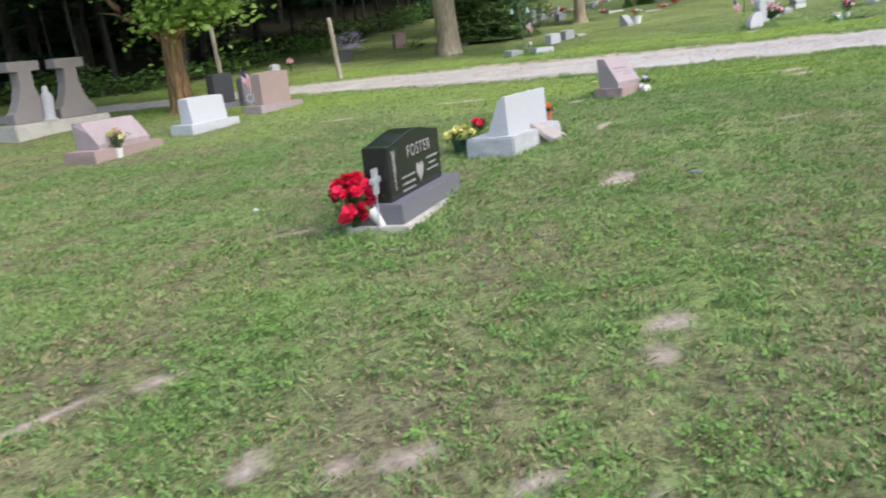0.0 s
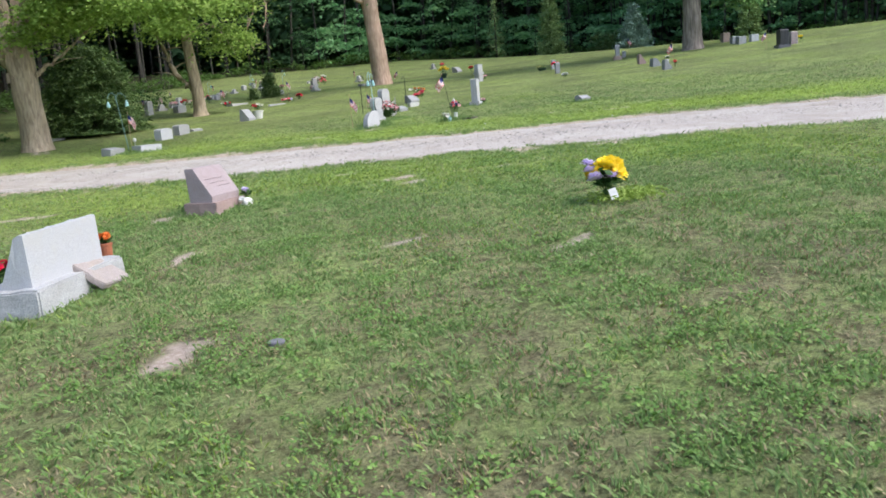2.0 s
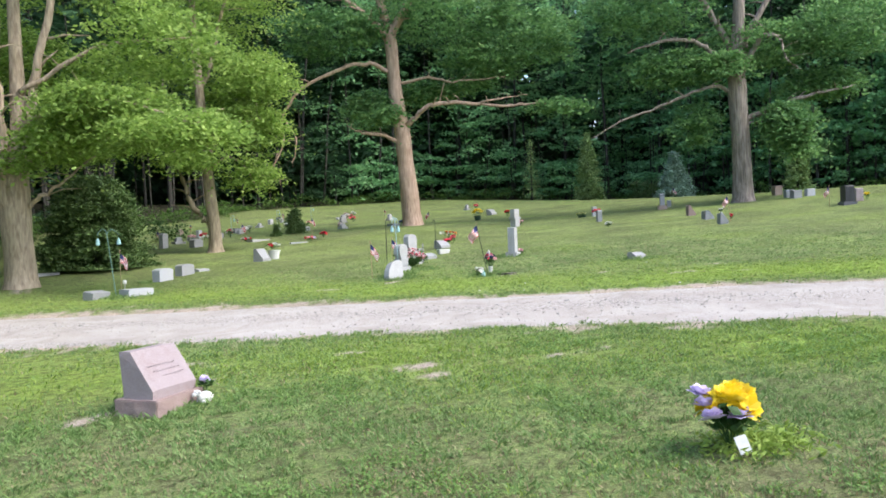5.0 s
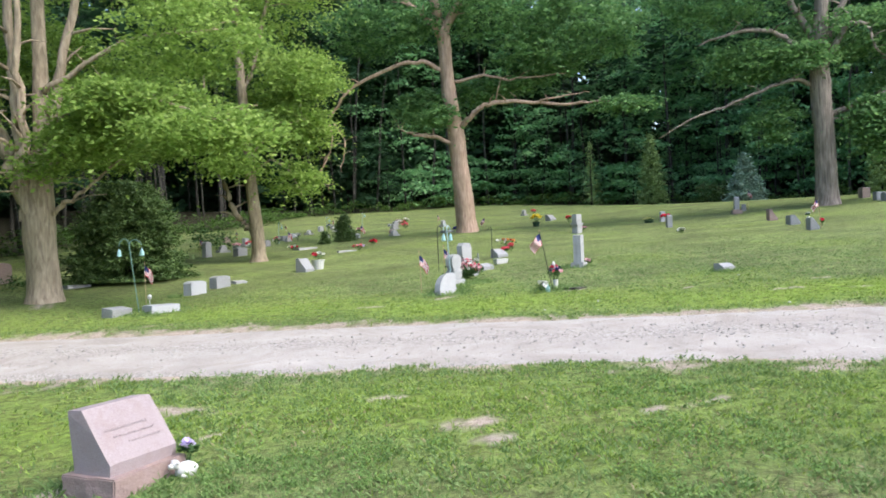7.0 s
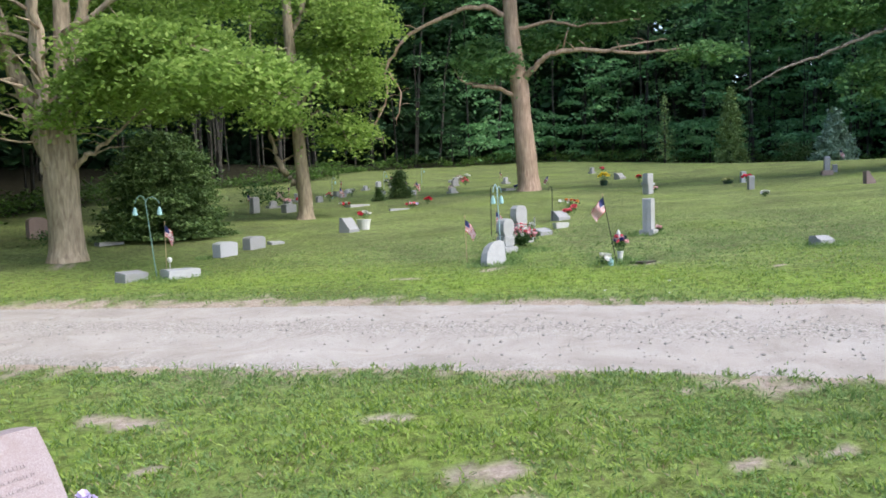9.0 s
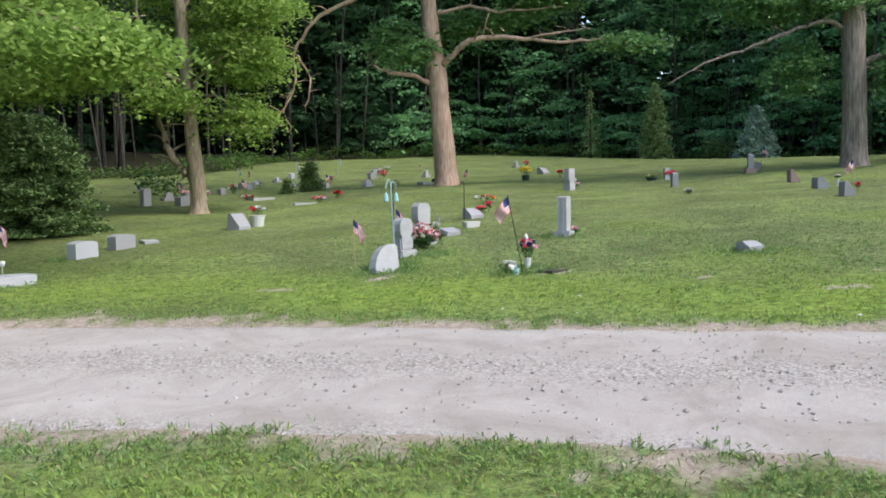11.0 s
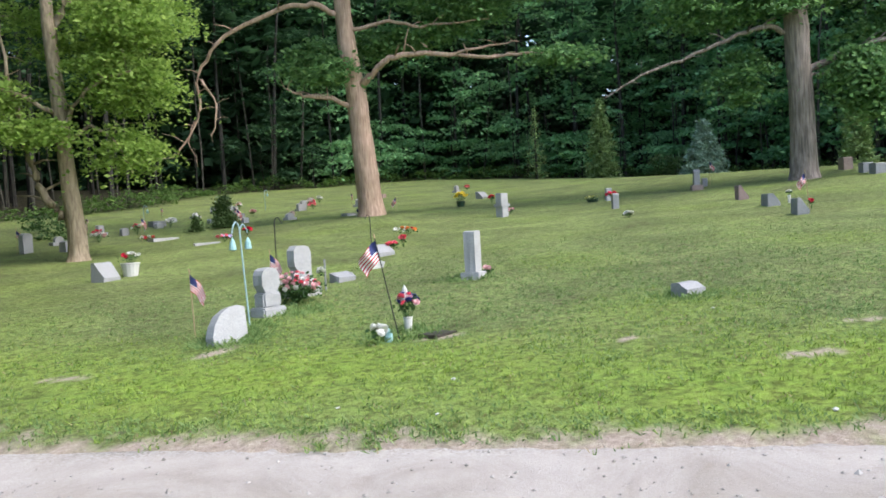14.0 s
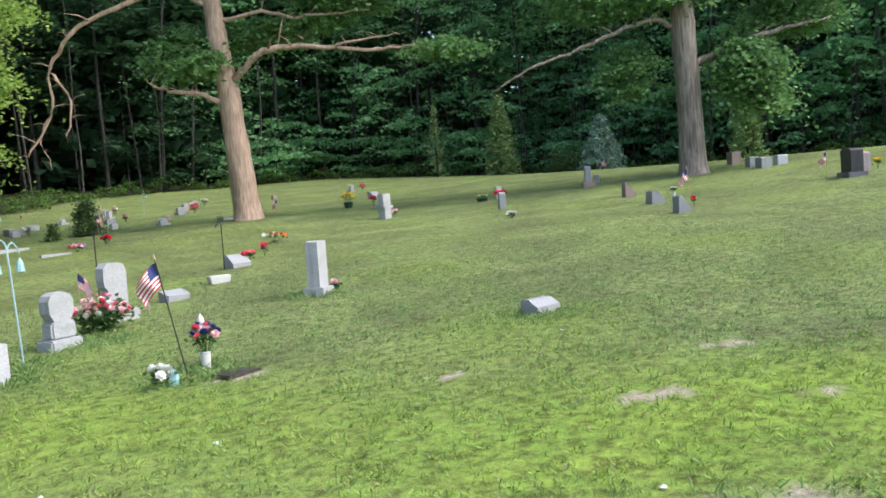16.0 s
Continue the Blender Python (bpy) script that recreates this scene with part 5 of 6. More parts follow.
# ---- graves across the lane ----
def across_left():
    tablet("headstone", 5.78, 21.3, 40, 0.46, 0.33, 0.2, 0.05, MARBLE, "low white marble headstone with a rounded top", rough=0.012, seed=31)
    tablet("headstone", 6.45, 22.15, 40, 0.46, 0.32, 0.2, 0.05, GREY, "low blue-grey granite headstone with a rounded top", rough=0.012, seed=32)
    flat_marker(4.8, 18.85, 20, 0.52, 0.36, 0.12, MARBLE, "low white marble block marker set in grass", 33)
    flat_marker(4.08, 18.8, 35, 0.42, 0.26, 0.14, GREY, "rough grey field stone marker in grass", 34, 8)
    flat_marker(3.71, 25.0, 20, 0.55, 0.3, 0.06, OLD_MARBLE, "long pale flat marker under the cedar", 35)
    flat_marker(6.98, 22.7, 20, 0.3, 0.22, 0.06, OLD_MARBLE, "small pale flat marker in grass", 36, 6)
    hook_pole(4.46, 19.0, 1.42, [(-0.16, 0.06, 0.12), (0.2, -0.04, 0.1)], GREEN_IRON, "green double shepherd hook holding two small lanterns", TURQUOISE, (-0.12, 0))
    flag(4.63, 19.5, 0.8, 0.36, 0.24, (0.0, 0.0), -28, 0.72)
    t = thing("grave_ornament", 4.68, 19.4, 0, "small white ball ornament on a stake", "ornament")
    bm = bmesh.new()
    tube(bm, [(0, 0, -0.02), (0, 0, 0.17), (0, 0, 0.18), (0, 0, 0.22), (0, 0, 0.25), (0, 0, 0.26)], [0.006, 0.006, 0.03, 0.042, 0.03, 0.005], 10)
    part("ball", bm, WHITE_PLASTIC, t)
    slant("slant_headstone", 8.95, 24.1, 40, 0.4, 0.34, 0.3, GREY, "rough grey slant headstone beside a white planter", 37, 0.3)
    flower_thing("planter", 9.45, 24.6, "white pot overflowing with white and red flowers", [WHITE_PETAL, RED_PETAL, WHITE_PETAL], 12, 0.075, 0.36, (0.2, 0.17, 0.08), 38, (WHITE_PLASTIC, 0.13, 0.17, 0.24))
    tablet("headstone", 8.0, 32.2, 40, 0.3, 0.58, 0.16, 0.08, OLD_MARBLE, "small weathered marble headstone under the maple", rough=0.01, seed=39)
    flag(7.8, 32.3, 0.62, 0.36, 0.24, (0, 0), -28, 0.72)


def row_stones():
    # the near group beyond the lane
    t = thing("leaning_headstone", 9.22, 16.68, 20, "white marble tablet sunk and leaning in tall grass", "gravestone")
    bm = bmesh.new()
    slab(bm, [(-0.2, -0.08), (0.17, -0.08), (0.21, 0.08), (0.215, 0.35), (0.12, 0.37), (0.02, 0.35), (-0.09, 0.28), (-0.17, 0.17), (-0.21, 0.05)], -0.07, 0.07, 0.008, 0.01, 41)
    bmesh.ops.rotate(bm, verts=bm.verts[:], cent=(0, 0, 0), matrix=Euler((radians(-13), radians(4), 0)).to_matrix())
    part("tablet", bm, OLD_MARBLE, t)
    flag(9.02, 17.25, 0.7, 0.36, 0.24, (-0.02, 0), -28, 0.72)
    t = thing("headstone", 10.06, 18.0, 25, "old white marble monument of stacked blocks", "gravestone")
    for nm, args in (("base", (-0.18, 0.18, -0.14, 0.14, -0.06, 0.09)), ("block", (-0.135, 0.135, -0.1, 0.1, 0.09, 0.27))):
        bm = bmesh.new()
        box(bm, *args, 0.02, 0.012, 42, 3)
        part(nm, bm, OLD_MARBLE, t)
    bm = bmesh.new()
    slab(bm, [(-0.09, 0.27), (0.09, 0.27), (0.11, 0.31), (0.14, 0.36), (0.14, 0.48), (0.11, 0.54), (0.05, 0.565), (-0.05, 0.565), (-0.11, 0.54), (-0.14, 0.48), (-0.14, 0.36), (-0.11, 0.31)], -0.08, 0.08, 0.01, 0.012, 43)
    part("tablet", bm, OLD_MARBLE, t)
    t = thing("headstone", 10.85, 19.05, 25, "tall white marble headstone with a rounded head", "gravestone")
    bm = bmesh.new()
    box(bm, -0.2, 0.26, -0.16, 0.16, -0.06, 0.14, 0.02, 0.01, 44, 3)
    part("base", bm, OLD_MARBLE, t)
    bm = bmesh.new()
    slab(bm, [(-0.12, 0.14), (0.16, 0.14), (0.16, 0.4), (0.165, 0.6), (0.12, 0.68), (0.03, 0.7), (-0.09, 0.7), (-0.155, 0.64), (-0.16, 0.5), (-0.15, 0.42), (-0.11, 0.38), (-0.11, 0.3)], -0.07, 0.07, 0.01, 0.01, 45)
    part("tablet", bm, OLD_MARBLE, t)
    f = thing("flower_bush", 10.6, 18.5, 0, "round bush of pink and white flowers beside the headstones", "flowers")
    bunch(f, [PINK_PETAL, PINK_PETAL, WHITE_PETAL, CORAL_PETAL], 64, 0.07, (0, 0, 0.2), (0.34, 0.28, 0.17), 46, True, 560, 0.06)
    flag(10.55, 19.4, 0.62, 0.36, 0.24, (0, 0), -28, 0.72)
    t = thing("grave_stake", 11.31, 19.3, 0, "slim grey metal stake with white cloth flowers", "stake")
    bm = bmesh.new()
    tube(bm, [(0, 0, -0.03), (0.0, 0, 0.44)], [0.014, 0.014], 8)
    part("rod", bm, GREY, t)
    bunch(t, [WHITE_PETAL], 6, 0.06, (-0.07, -0.02, 0.26), (0.05, 0.05, 0.07), 47, False, 30, 0.04)
    hook_pole(9.62, 17.25, 1.3, [(-0.105, -0.07, 0.12), (0.105, 0.07, 0.09)], BLUE_IRON, "pale blue double shepherd hook with a turquoise lantern", TURQUOISE, (-0.05, 0))
    t = hook_pole(11.05, 20.7, 1.14, [(0.12, 0, 0.1)], IRON, "plain black shepherd hook standing empty")
    t = hook_pole(13.48, 22.5, 0.9, [(-0.1, 0, 0.08)], IRON, "short black shepherd hook standing empty")
    flag(10.53, 15.33, 0.97, 0.36, 0.25, (-0.16, 0.10), 165, 0.68, "striped cloth flag drooping from a leaning black stick", IRON)
    t = thing("grave_candle", 10.28, 15.28, 10, "white cloth roses and a pale green figurine in grass", "flowers")
    bunch(t, [WHITE_PETAL], 9, 0.08, (0, 0, 0.11), (0.1, 0.08, 0.07), 48, False, 30, 0.06)
    bm = bmesh.new()
    tube(bm, [(0.12, 0, 0), (0.12, 0, 0.05), (0.13, 0, 0.1), (0.12, 0, 0.13)], [0.04, 0.045, 0.03, 0.008], 9, 0.2, 3)
    part("figurine", bm, TURQUOISE, t, "pale turquoise plastic figurine")
    t = flower_thing("bouquet_vase", 10.76, 15.6, "dark pink and navy cloth flowers in a white vase", [CORAL_PETAL, BLUE_PETAL, PINK_PETAL, BLUE_PETAL], 14, 0.075, 0.27, (0.12, 0.1, 0.1), 49, (WHITE_PLASTIC, 0.035, 0.045, 0.14))
    bm = bmesh.new()
    tube(bm, [(0, 0.03, 0.3), (0, 0.03, 0.42), (0, 0.03, 0.46)], [0.05, 0.025, 0.003], 7)
    part("ribbon", bm, WHITE_PLASTIC, t, "white cloth ribbon")
    flat_marker(10.85, 15.15, 20, 0.34, 0.22, 0.025, BRONZE, "dark bronze plaque set flat in the grass", 50)
    slant("small_headstone", 11.83, 19.95, 20, 0.34, 0.14, 0.22, GREY, "low grey stone marker with a sloping top", 51)
    slant("small_headstone", 13.75, 22.6, 20, 0.4, 0.22, 0.26, GREY, "low grey stone marker beside pink roses", 52)
    t = thing("urn", 12.82, 20.95, 0, "low white trough planter, empty", "planter")
    bm = bmesh.new()
    box(bm, -0.14, 0.14, -0.07, 0.07, -0.02, 0.11, 0.01, 0.004, 53, 2, (-0.03, -0.02))
    part("trough", bm, WHITE_PLASTIC, t)
    flower_thing("cloth_flowers", 14.0, 22.7, "coral pink cloth roses on tall stems", [CORAL_PETAL], 6, 0.1, 0.18, (0.12, 0.1, 0.05), 54)
    flower_thing("cloth_flowers", 14.6, 23.4, "coral pink cloth roses standing apart", [CORAL_PETAL], 4, 0.1, 0.2, (0.06, 0.06, 0.05), 55)
    flower_thing("flower_bed", 15.9, 25.9, "low bed of red and white cloth flowers", [RED_PETAL, WHITE_PETAL, ORANGE_PETAL], 12, 0.1, 0.14, (0.42, 0.25, 0.06), 56)
    t = tablet("marble_tablet", 13.1, 18.17, 40, 0.27, 0.68, 0.16, 0.015, OLD_MARBLE, "weathered white marble pillar headstone on a low base", (0.36, 0.28, 0.1), OLD_MARBLE, rough=0.012, seed=57)
    flower_thing("cloth_flowers", 13.36, 18.2, "faded pink cloth flowers beside the marble pillar", [PINK_PETAL], 4, 0.08, 0.09, (0.06, 0.05, 0.04), 58)
    slant("slant_headstone", 13.66, 14.66, 12, 0.36, 0.13, 0.2, GREY, "low grey-white slanted marker tilted in the grass", 59, 0.5)


def far_graves():
    t = thing("headstone", 19.75, 27.5, 20, "white stepped marble headstone with red flowers", "gravestone")
    for nm, a in (("base", (-0.14, 0.14, -0.12, 0.12, -0.05, 0.28)), ("ledge", (-0.2, 0.2, -0.14, 0.14, 0.28, 0.36)), ("tablet", (-0.16, 0.16, -0.1, 0.1, 0.36, 0.66))):
        bm = bmesh.new()
        box(bm, *a, 0.012, 0.006, 61, 2)
        part(nm, bm, OLD_MARBLE, t)
    flower_thing("cloth_flowers", 19.55, 27.7, "red cloth flowers tied behind the stepped headstone", [RED_PETAL], 4, 0.1, 0.55, (0.08, 0.08, 0.06), 62)
    flower_thing("cloth_flowers", 20.3, 27.9, "pale pink cloth flowers on the grass", [PINK_PETAL], 4, 0.1, 0.12, (0.1, 0.1, 0.05), 63)
    flower_thing("potted_flowers", 22.0, 33.6, "bright yellow chrysanthemums in a dark pot", [YELLOW_PETAL], 16, 0.12, 0.36, (0.3, 0.25, 0.12), 64, (DARK_GREEN, 0.12, 0.16, 0.2))
    slant("low_headstone", 25.1, 37.1, 30, 0.6, 0.28, 0.3, GREY, "low grey headstone near the yellow flowers", 65)
    flower_thing("planter", 23.8, 28.5, "low dark planter of green leaves and yellow flowers", [PALE_PETAL], 5, 0.08, 0.14, (0.22, 0.15, 0.05), 66, (DARK_GREEN, 0.14, 0.18, 0.1))
    tablet("headstone", 24.2, 28.2, 60, 0.3, 0.46, 0.16, 0.02, MARBLE, "narrow white marble headstone", rough=0.006, seed=67)
    tablet("headstone", 22.2, 25.6, 60, 0.3, 0.48, 0.16, 0.06, GREY, "narrow grey granite headstone", rough=0.006, seed=68)
    flower_thing("cloth_flowers", 23.3, 27.0, "deep red cloth flowers between two headstones", [RED_PETAL], 7, 0.12, 0.28, (0.26, 0.15, 0.06), 69)
    flower_thing("cloth_flowers", 20.25, 22.9, "heap of white cloth flowers on the grass", [WHITE_PETAL], 8, 0.1, 0.1, (0.13, 0.1, 0.05), 70)
    tablet("headstone", 27.2, 27.4, 50, 0.42, 0.64, 0.18, 0.1, GREY, "rounded grey granite headstone on a wide base", (0.6, 0.35, 0.14), BROWN, rough=0.008, seed=71)
    tablet("headstone", 28.2, 28.0, 50, 0.3, 0.34, 0.16, 0.02, GREY, "small dark grey headstone beside a red flag", rough=0.008, seed=72)
    flag(28.35, 27.9, 0.82, 0.36, 0.24, (0, 0), -28, 0.72)
    slant("slant_headstone", 23.95, 22.8, 60, 0.3, 0.36, 0.24, RED_ROUGH, "reddish granite slant headstone", 73, 0.2)
    slant("slant_headstone", 22.5, 20.75, 60, 0.4, 0.27, 0.28, GREY, "grey granite slant headstone", 74, 0.45)
    flower_thing("vase_flowers", 23.0, 20.65, "white cloth flowers in a tall white vase", [WHITE_PETAL], 5, 0.06, 0.25, (0.06, 0.06, 0.03), 75, (WHITE_PLASTIC, 0.025, 0.035, 0.18))
    slant("slant_headstone", 21.0, 18.85, 60, 0.32, 0.31, 0.22, GREY, "grey granite slant headstone with a flag", 76, 0.25)
    flag(21.7, 19.15, 0.76, 0.36, 0.24, (-0.1, 0.02), 152, 0.72)
    flower_thing("cloth_flowers", 21.55, 19.0, "small red cloth flowers at a headstone", [RED_PETAL], 3, 0.08, 0.18, (0.05, 0.05, 0.04), 77)
    for x, y, w, h, m, lab in ((31.9, 25.4, 0.4, 0.46, BROWN, "reddish brown upright headstone"), (30.4, 23.7, 0.32, 0.36, GREY, "small grey upright headstone"), (29.9, 23.0, 0.4, 0.36, GREY, "small grey upright headstone"), (30.6, 22.9, 0.3, 0.34, MARBLE, "small white upright headstone")):
        tablet("headstone", x, y, 60, w, h, 0.3, 0.03, m, lab, rough=0.008, seed=int(x * 3))
    tablet("headstone", 26.2, 18.4, 50, 0.56, 0.6, 0.26, 0.05, BLACK_ROUGH, "wide black granite headstone with rock-cut edges", (0.66, 0.4, 0.08), DARK_GREY, rough=0.012, seed=90)
    tablet("headstone", 27.3, 18.8, 60, 0.4, 0.48, 0.24, 0.04, PINK, "pink granite headstone behind the black one", rough=0.01, seed=91)
    flower_thing("cloth_flowers", 26.9, 18.2, "yellow cloth flowers beside the black headstone", [YELLOW_PETAL], 4, 0.09, 0.22, (0.07, 0.07, 0.05), 92)
    flag(25.8, 18.75, 0.62, 0.36, 0.24, (0, 0), 152, 0.72)
    # the far field under the woods
    flower_thing("cloth_flowers", 13.5, 31.0, "round bunch of red cloth flowers", [RED_PETAL], 6, 0.12, 0.14, (0.12, 0.1, 0.06), 101)
    flower_thing("cloth_flowers", 12.6, 30.0, "purple and pink cloth flowers by a flat marker", [PURPLE_PETAL, CORAL_PETAL], 8, 0.1, 0.12, (0.22, 0.15, 0.05), 102)
    flower_thing("cloth_flowers", 17.9, 33.0, "navy blue cloth flowers on a flat marker", [BLUE_PETAL], 7, 0.12, 0.12, (0.2, 0.15, 0.05), 103)
    flat_marker(17.5, 33.1, 20, 0.5, 0.3, 0.08, GREY, "pale grey flat marker", 104)
    flat_marker(11.5, 32.5, 20, 0.8, 0.35, 0.07, OLD_MARBLE, "long pale flat ledger stone", 105)
    flat_marker(12.1, 29.8, 10, 0.7, 0.12, 0.05, OLD_MARBLE, "narrow pale edging stone", 106)
    flat_marker(12.4, 38.5, 20, 0.5, 0.4, 0.2, GREY, "low grey granite block marker", 107)
    flag(11.0, 32.9, 0.68, 0.36, 0.24, (0, 0), -28, 0.72)
    flag(13.7, 32.6, 0.7, 0.36, 0.24, (-0.03, 0), -28, 0.72)
    flower_thing("cloth_flowers", 11.1, 32.7, "white and dark red wreath of cloth flowers", [WHITE_PETAL, RED_PETAL], 8, 0.1, 0.1, (0.24, 0.15, 0.04), 108)
    flag(19.1, 32.9, 0.5, 0.36, 0.24, (0, 0), 152, 0.72)
    # small decorated graves between the maple and the oak
    for k, (x, y, h, m, lab) in enumerate(((10.9, 35.6, 0.3, GREY, "grey"), (12.3, 37.6, 0.26, OLD_MARBLE, "pale marble"), (15.6, 43.4, 0.34, MARBLE, "white"), (16.6, 44.6, 0.32, OLD_MARBLE, "pale marble"), (19.3, 42.6, 0.4, GREY, "grey"), (20.6, 45.2, 0.36, BROWN, "brown"), (14.2, 38.2, 0.22, OLD_MARBLE, "pale marble"))):
        tablet("headstone", x, y, 30 + 7 * (k % 4), 0.26 + 0.04 * (k % 3), h, 0.14, 0.06, m, "small " + lab + " headstone decorated with cloth flowers", rough=0.008, seed=300 + k, group="far headstones")
        c, word = ((CORAL_PETAL, "coral pink"), (WHITE_PETAL, "white"), (BLUE_PETAL, "navy blue"), (PINK_PETAL, "pink"))[k % 4]
        flower_thing("cloth_flowers", x + 0.35, y - 0.2, word + " cloth flowers beside a small headstone", [c, WHITE_PETAL], 8, 0.1, 0.24, (0.16, 0.13, 0.1), 310 + k)
    for x, y in ((11.7, 36.8), (15.0, 40.6), (17.9, 43.6)):
        hook_pole(x, y, 0.95, [(0.13, 0, 0.08)], BLUE_IRON, "pale blue shepherd hook with a small lantern", TURQUOISE)
    rng = random.Random(5)
    kinds = [GREY, OLD_MARBLE, BROWN, GREY, MARBLE, OLD_MARBLE]
    words = {GREY.name: "small grey granite headstone far back in the field", OLD_MARBLE.name: "small weathered marble headstone far back in the field", BROWN.name: "small brown granite headstone far back in the field", MARBLE.name: "small white headstone far back in the field"}
    far = [(9.6, 35.0), (10.3, 36.6), (10.0, 38.8), (8.9, 34.0), (13.2, 40.0), (14.4, 41.5), (15.6, 39.4), (16.3, 42.6), (17.4, 38.6), (18.6, 41.0), (15.1, 36.9), (16.4, 35.9), (19.6, 44.0), (21.0, 40.5), (24.2, 44.8), (27.6, 43.5)]
    for k, (x, y) in enumerate(far):
        m = kinds[k % 6]
        h = rng.uniform(0.2, 0.34)
        tablet("headstone", x, y, 35 + rng.uniform(-15, 15), rng.uniform(0.22, 0.38), h, 0.13, rng.choice([0.02, 0.08, 0.12]), m, words[m.name], (0.46, 0.26, 0.08) if k % 2 else None, m, rough=0.008, seed=200 + k, group="far headstones")
        if k % 3 == 0:
            c = rng.choice([(RED_PETAL, "red"), (PINK_PETAL, "pink"), (WHITE_PETAL, "white"), (CORAL_PETAL, "coral pink")])
            flower_thing("cloth_flowers", x + 0.45, y - 0.25, c[1] + " cloth flowers beside a far headstone", [c[0]], 6, 0.12, 0.22, (0.16, 0.12, 0.07), 220 + k)
        if k % 3 == 1:
            flag(x - 0.4, y - 0.2, 0.62, 0.26, 0.2, (0, 0), -60, 0.9)
    tablet("headstone", 9.0, 31.7, 40, 0.5, 0.34, 0.22, 0.04, GREY, "grey headstone half hidden behind the maple", rough=0.008, seed=240)
    flower_thing("cloth_flowers", 9.9, 33.4, "pink and white cloth flowers in the far field", [PINK_PETAL, WHITE_PETAL], 9, 0.12, 0.22, (0.3, 0.2, 0.08), 241)
    # left of the maple
    tablet("headstone", 0.09, 23.8, 30, 0.44, 0.42, 0.18, 0.04, BLACK_ROUGH, "small black granite headstone with pale bands", rough=0.006, seed=250)
    tablet("headstone", 2.08, 27.3, 30, 0.44, 0.58, 0.18, 0.1, BROWN, "brown granite headstone at the woods' edge", rough=0.006, seed=251)


def scraps():
    for k, (x, y, s) in enumerate(((9.16, 13.52, 0.016), (10.12, 13.59, 0.016), (11.28, 11.24, 0.018), (-1.2, 5.58, 0.026), (9.6, 12.9, 0.012), (13.2, 13.9, 0.016))):
        t = thing("paper_scrap", x, y, 40.0 * k, "crumpled white scrap lying in the grass", "scrap", "white scraps in the grass")
        bm = bmesh.new()
        bmesh.ops.create_icosphere(bm, subdivisions=2, radius=s)
        for v in bm.verts:
            v.co = Vector((v.co.x, v.co.y, v.co.z * 0.6 + s * 0.4)) + noise.noise_vector(v.co * 60 + Vector((k, 0, 0))) * s * 0.5
        part("scrap", bm, WHITE_PLASTIC, t)
    t = thing("ground_marker", 2.14, 4.34, 20, "small round grey marker flush with the grass", "marker")
    bm = bmesh.new()
    tube(bm, [(0, 0, -0.03), (0, 0, 0.02), (0, 0, 0.026)], [0.048, 0.048, 0.04], 16)
    part("disc", bm, DARK_GREY, t)


scraps()
across_left()
row_stones()
far_graves()


# ---- evergreens and shrubs ----
def conifer(name, x, y, h, r, mat, label, seed, tiers=26, dens=26, leaf=0.13, low=0.03, power=0.9, bare=False):
    t = thing(name, x, y, seed * 31.0, label, "evergreen")
    bm = bmesh.new()
    tube(bm, [(0, 0, -0.05), (0, 0, h * 0.5), (0, 0, h * 0.98)], [0.02 + h * 0.014, h * 0.012, 0.006], 8)
    part("trunk", bm, BARK_DARK, t)
    rng = np.random.default_rng(seed)
    pts = []
    for k in range(tiers):
        q = low + (1 - low) * k / tiers
        reach = r * (1 - q) ** power * (1.0 if q > 0.06 else 0.8) * rng.uniform(0.85, 1.1)
        for j in range(9):
            a = rng.uniform(0, 2 * np.pi)
            n = max(4, int(dens * (0.3 + reach / r)))
            s = rng.uniform(0.25 if not bare else 0.0, 1, n) * reach
            pts.append(np.stack([np.cos(a) * s + rng.normal(0, 0.06 + 0.05 * r, n), np.sin(a) * s + rng.normal(0, 0.06 + 0.05 * r, n), h * q - 0.14 * s + rng.normal(0, h / tiers * 0.5, n)], -1))
    pts = np.concatenate(pts)
    pts[:, 2] = np.maximum(pts[:, 2], 0.04)
    v, f = leaves(pts, leaf, rng, 0.9, 0.45)
    ob = new("crown", array_mesh("crown", v, f, [mat]))
    ob.parent = t
    tagged(ob, kind="stuff")


def shrub(x, y, h, r, mat, label, seed, n=900, leaf=0.1):
    t = thing("shrub", x, y, 0, label, "shrub")
    crown(t, [(0, 0, h * 0.5, r, r, h * 0.45, 1)], n // 18, 18, 0.22, leaf, mat, "", seed, 0.4, 0.8, "foliage")


conifer("cedar_bush", 4.95, 25.6, 2.5, 1.5, NEEDLE, "broad dense dark cedar bush", 1, 40, 190, 0.095, 0.02, 0.34)
conifer("dwarf_conifer", 12.85, 34.4, 0.52, 0.22, NEEDLE, "small clipped conical evergreen", 2, 12, 12, 0.08)
conifer("dwarf_conifer", 13.95, 35.2, 1.08, 0.5, NEEDLE, "rounded dark dwarf evergreen", 3, 16, 26, 0.1, 0.02, 0.5)
conifer("spruce_tree", 40.4, 39.4, 2.9, 1.4, SPRUCE, "young blue spruce before the woods", 4, 20, 75, 0.16, 0.06, 0.95)
conifer("arborvitae", 39.2, 46.2, 4.7, 1.15, THUJA, "slender green arborvitae before the woods", 5, 30, 30, 0.18, 0.02, 0.7)
conifer("thin_conifer", 38.2, 51.4, 4.6, 0.9, THUJA, "sparse half-bare young conifer before the woods", 6, 16, 7, 0.16, 0.08, 0.9, True)
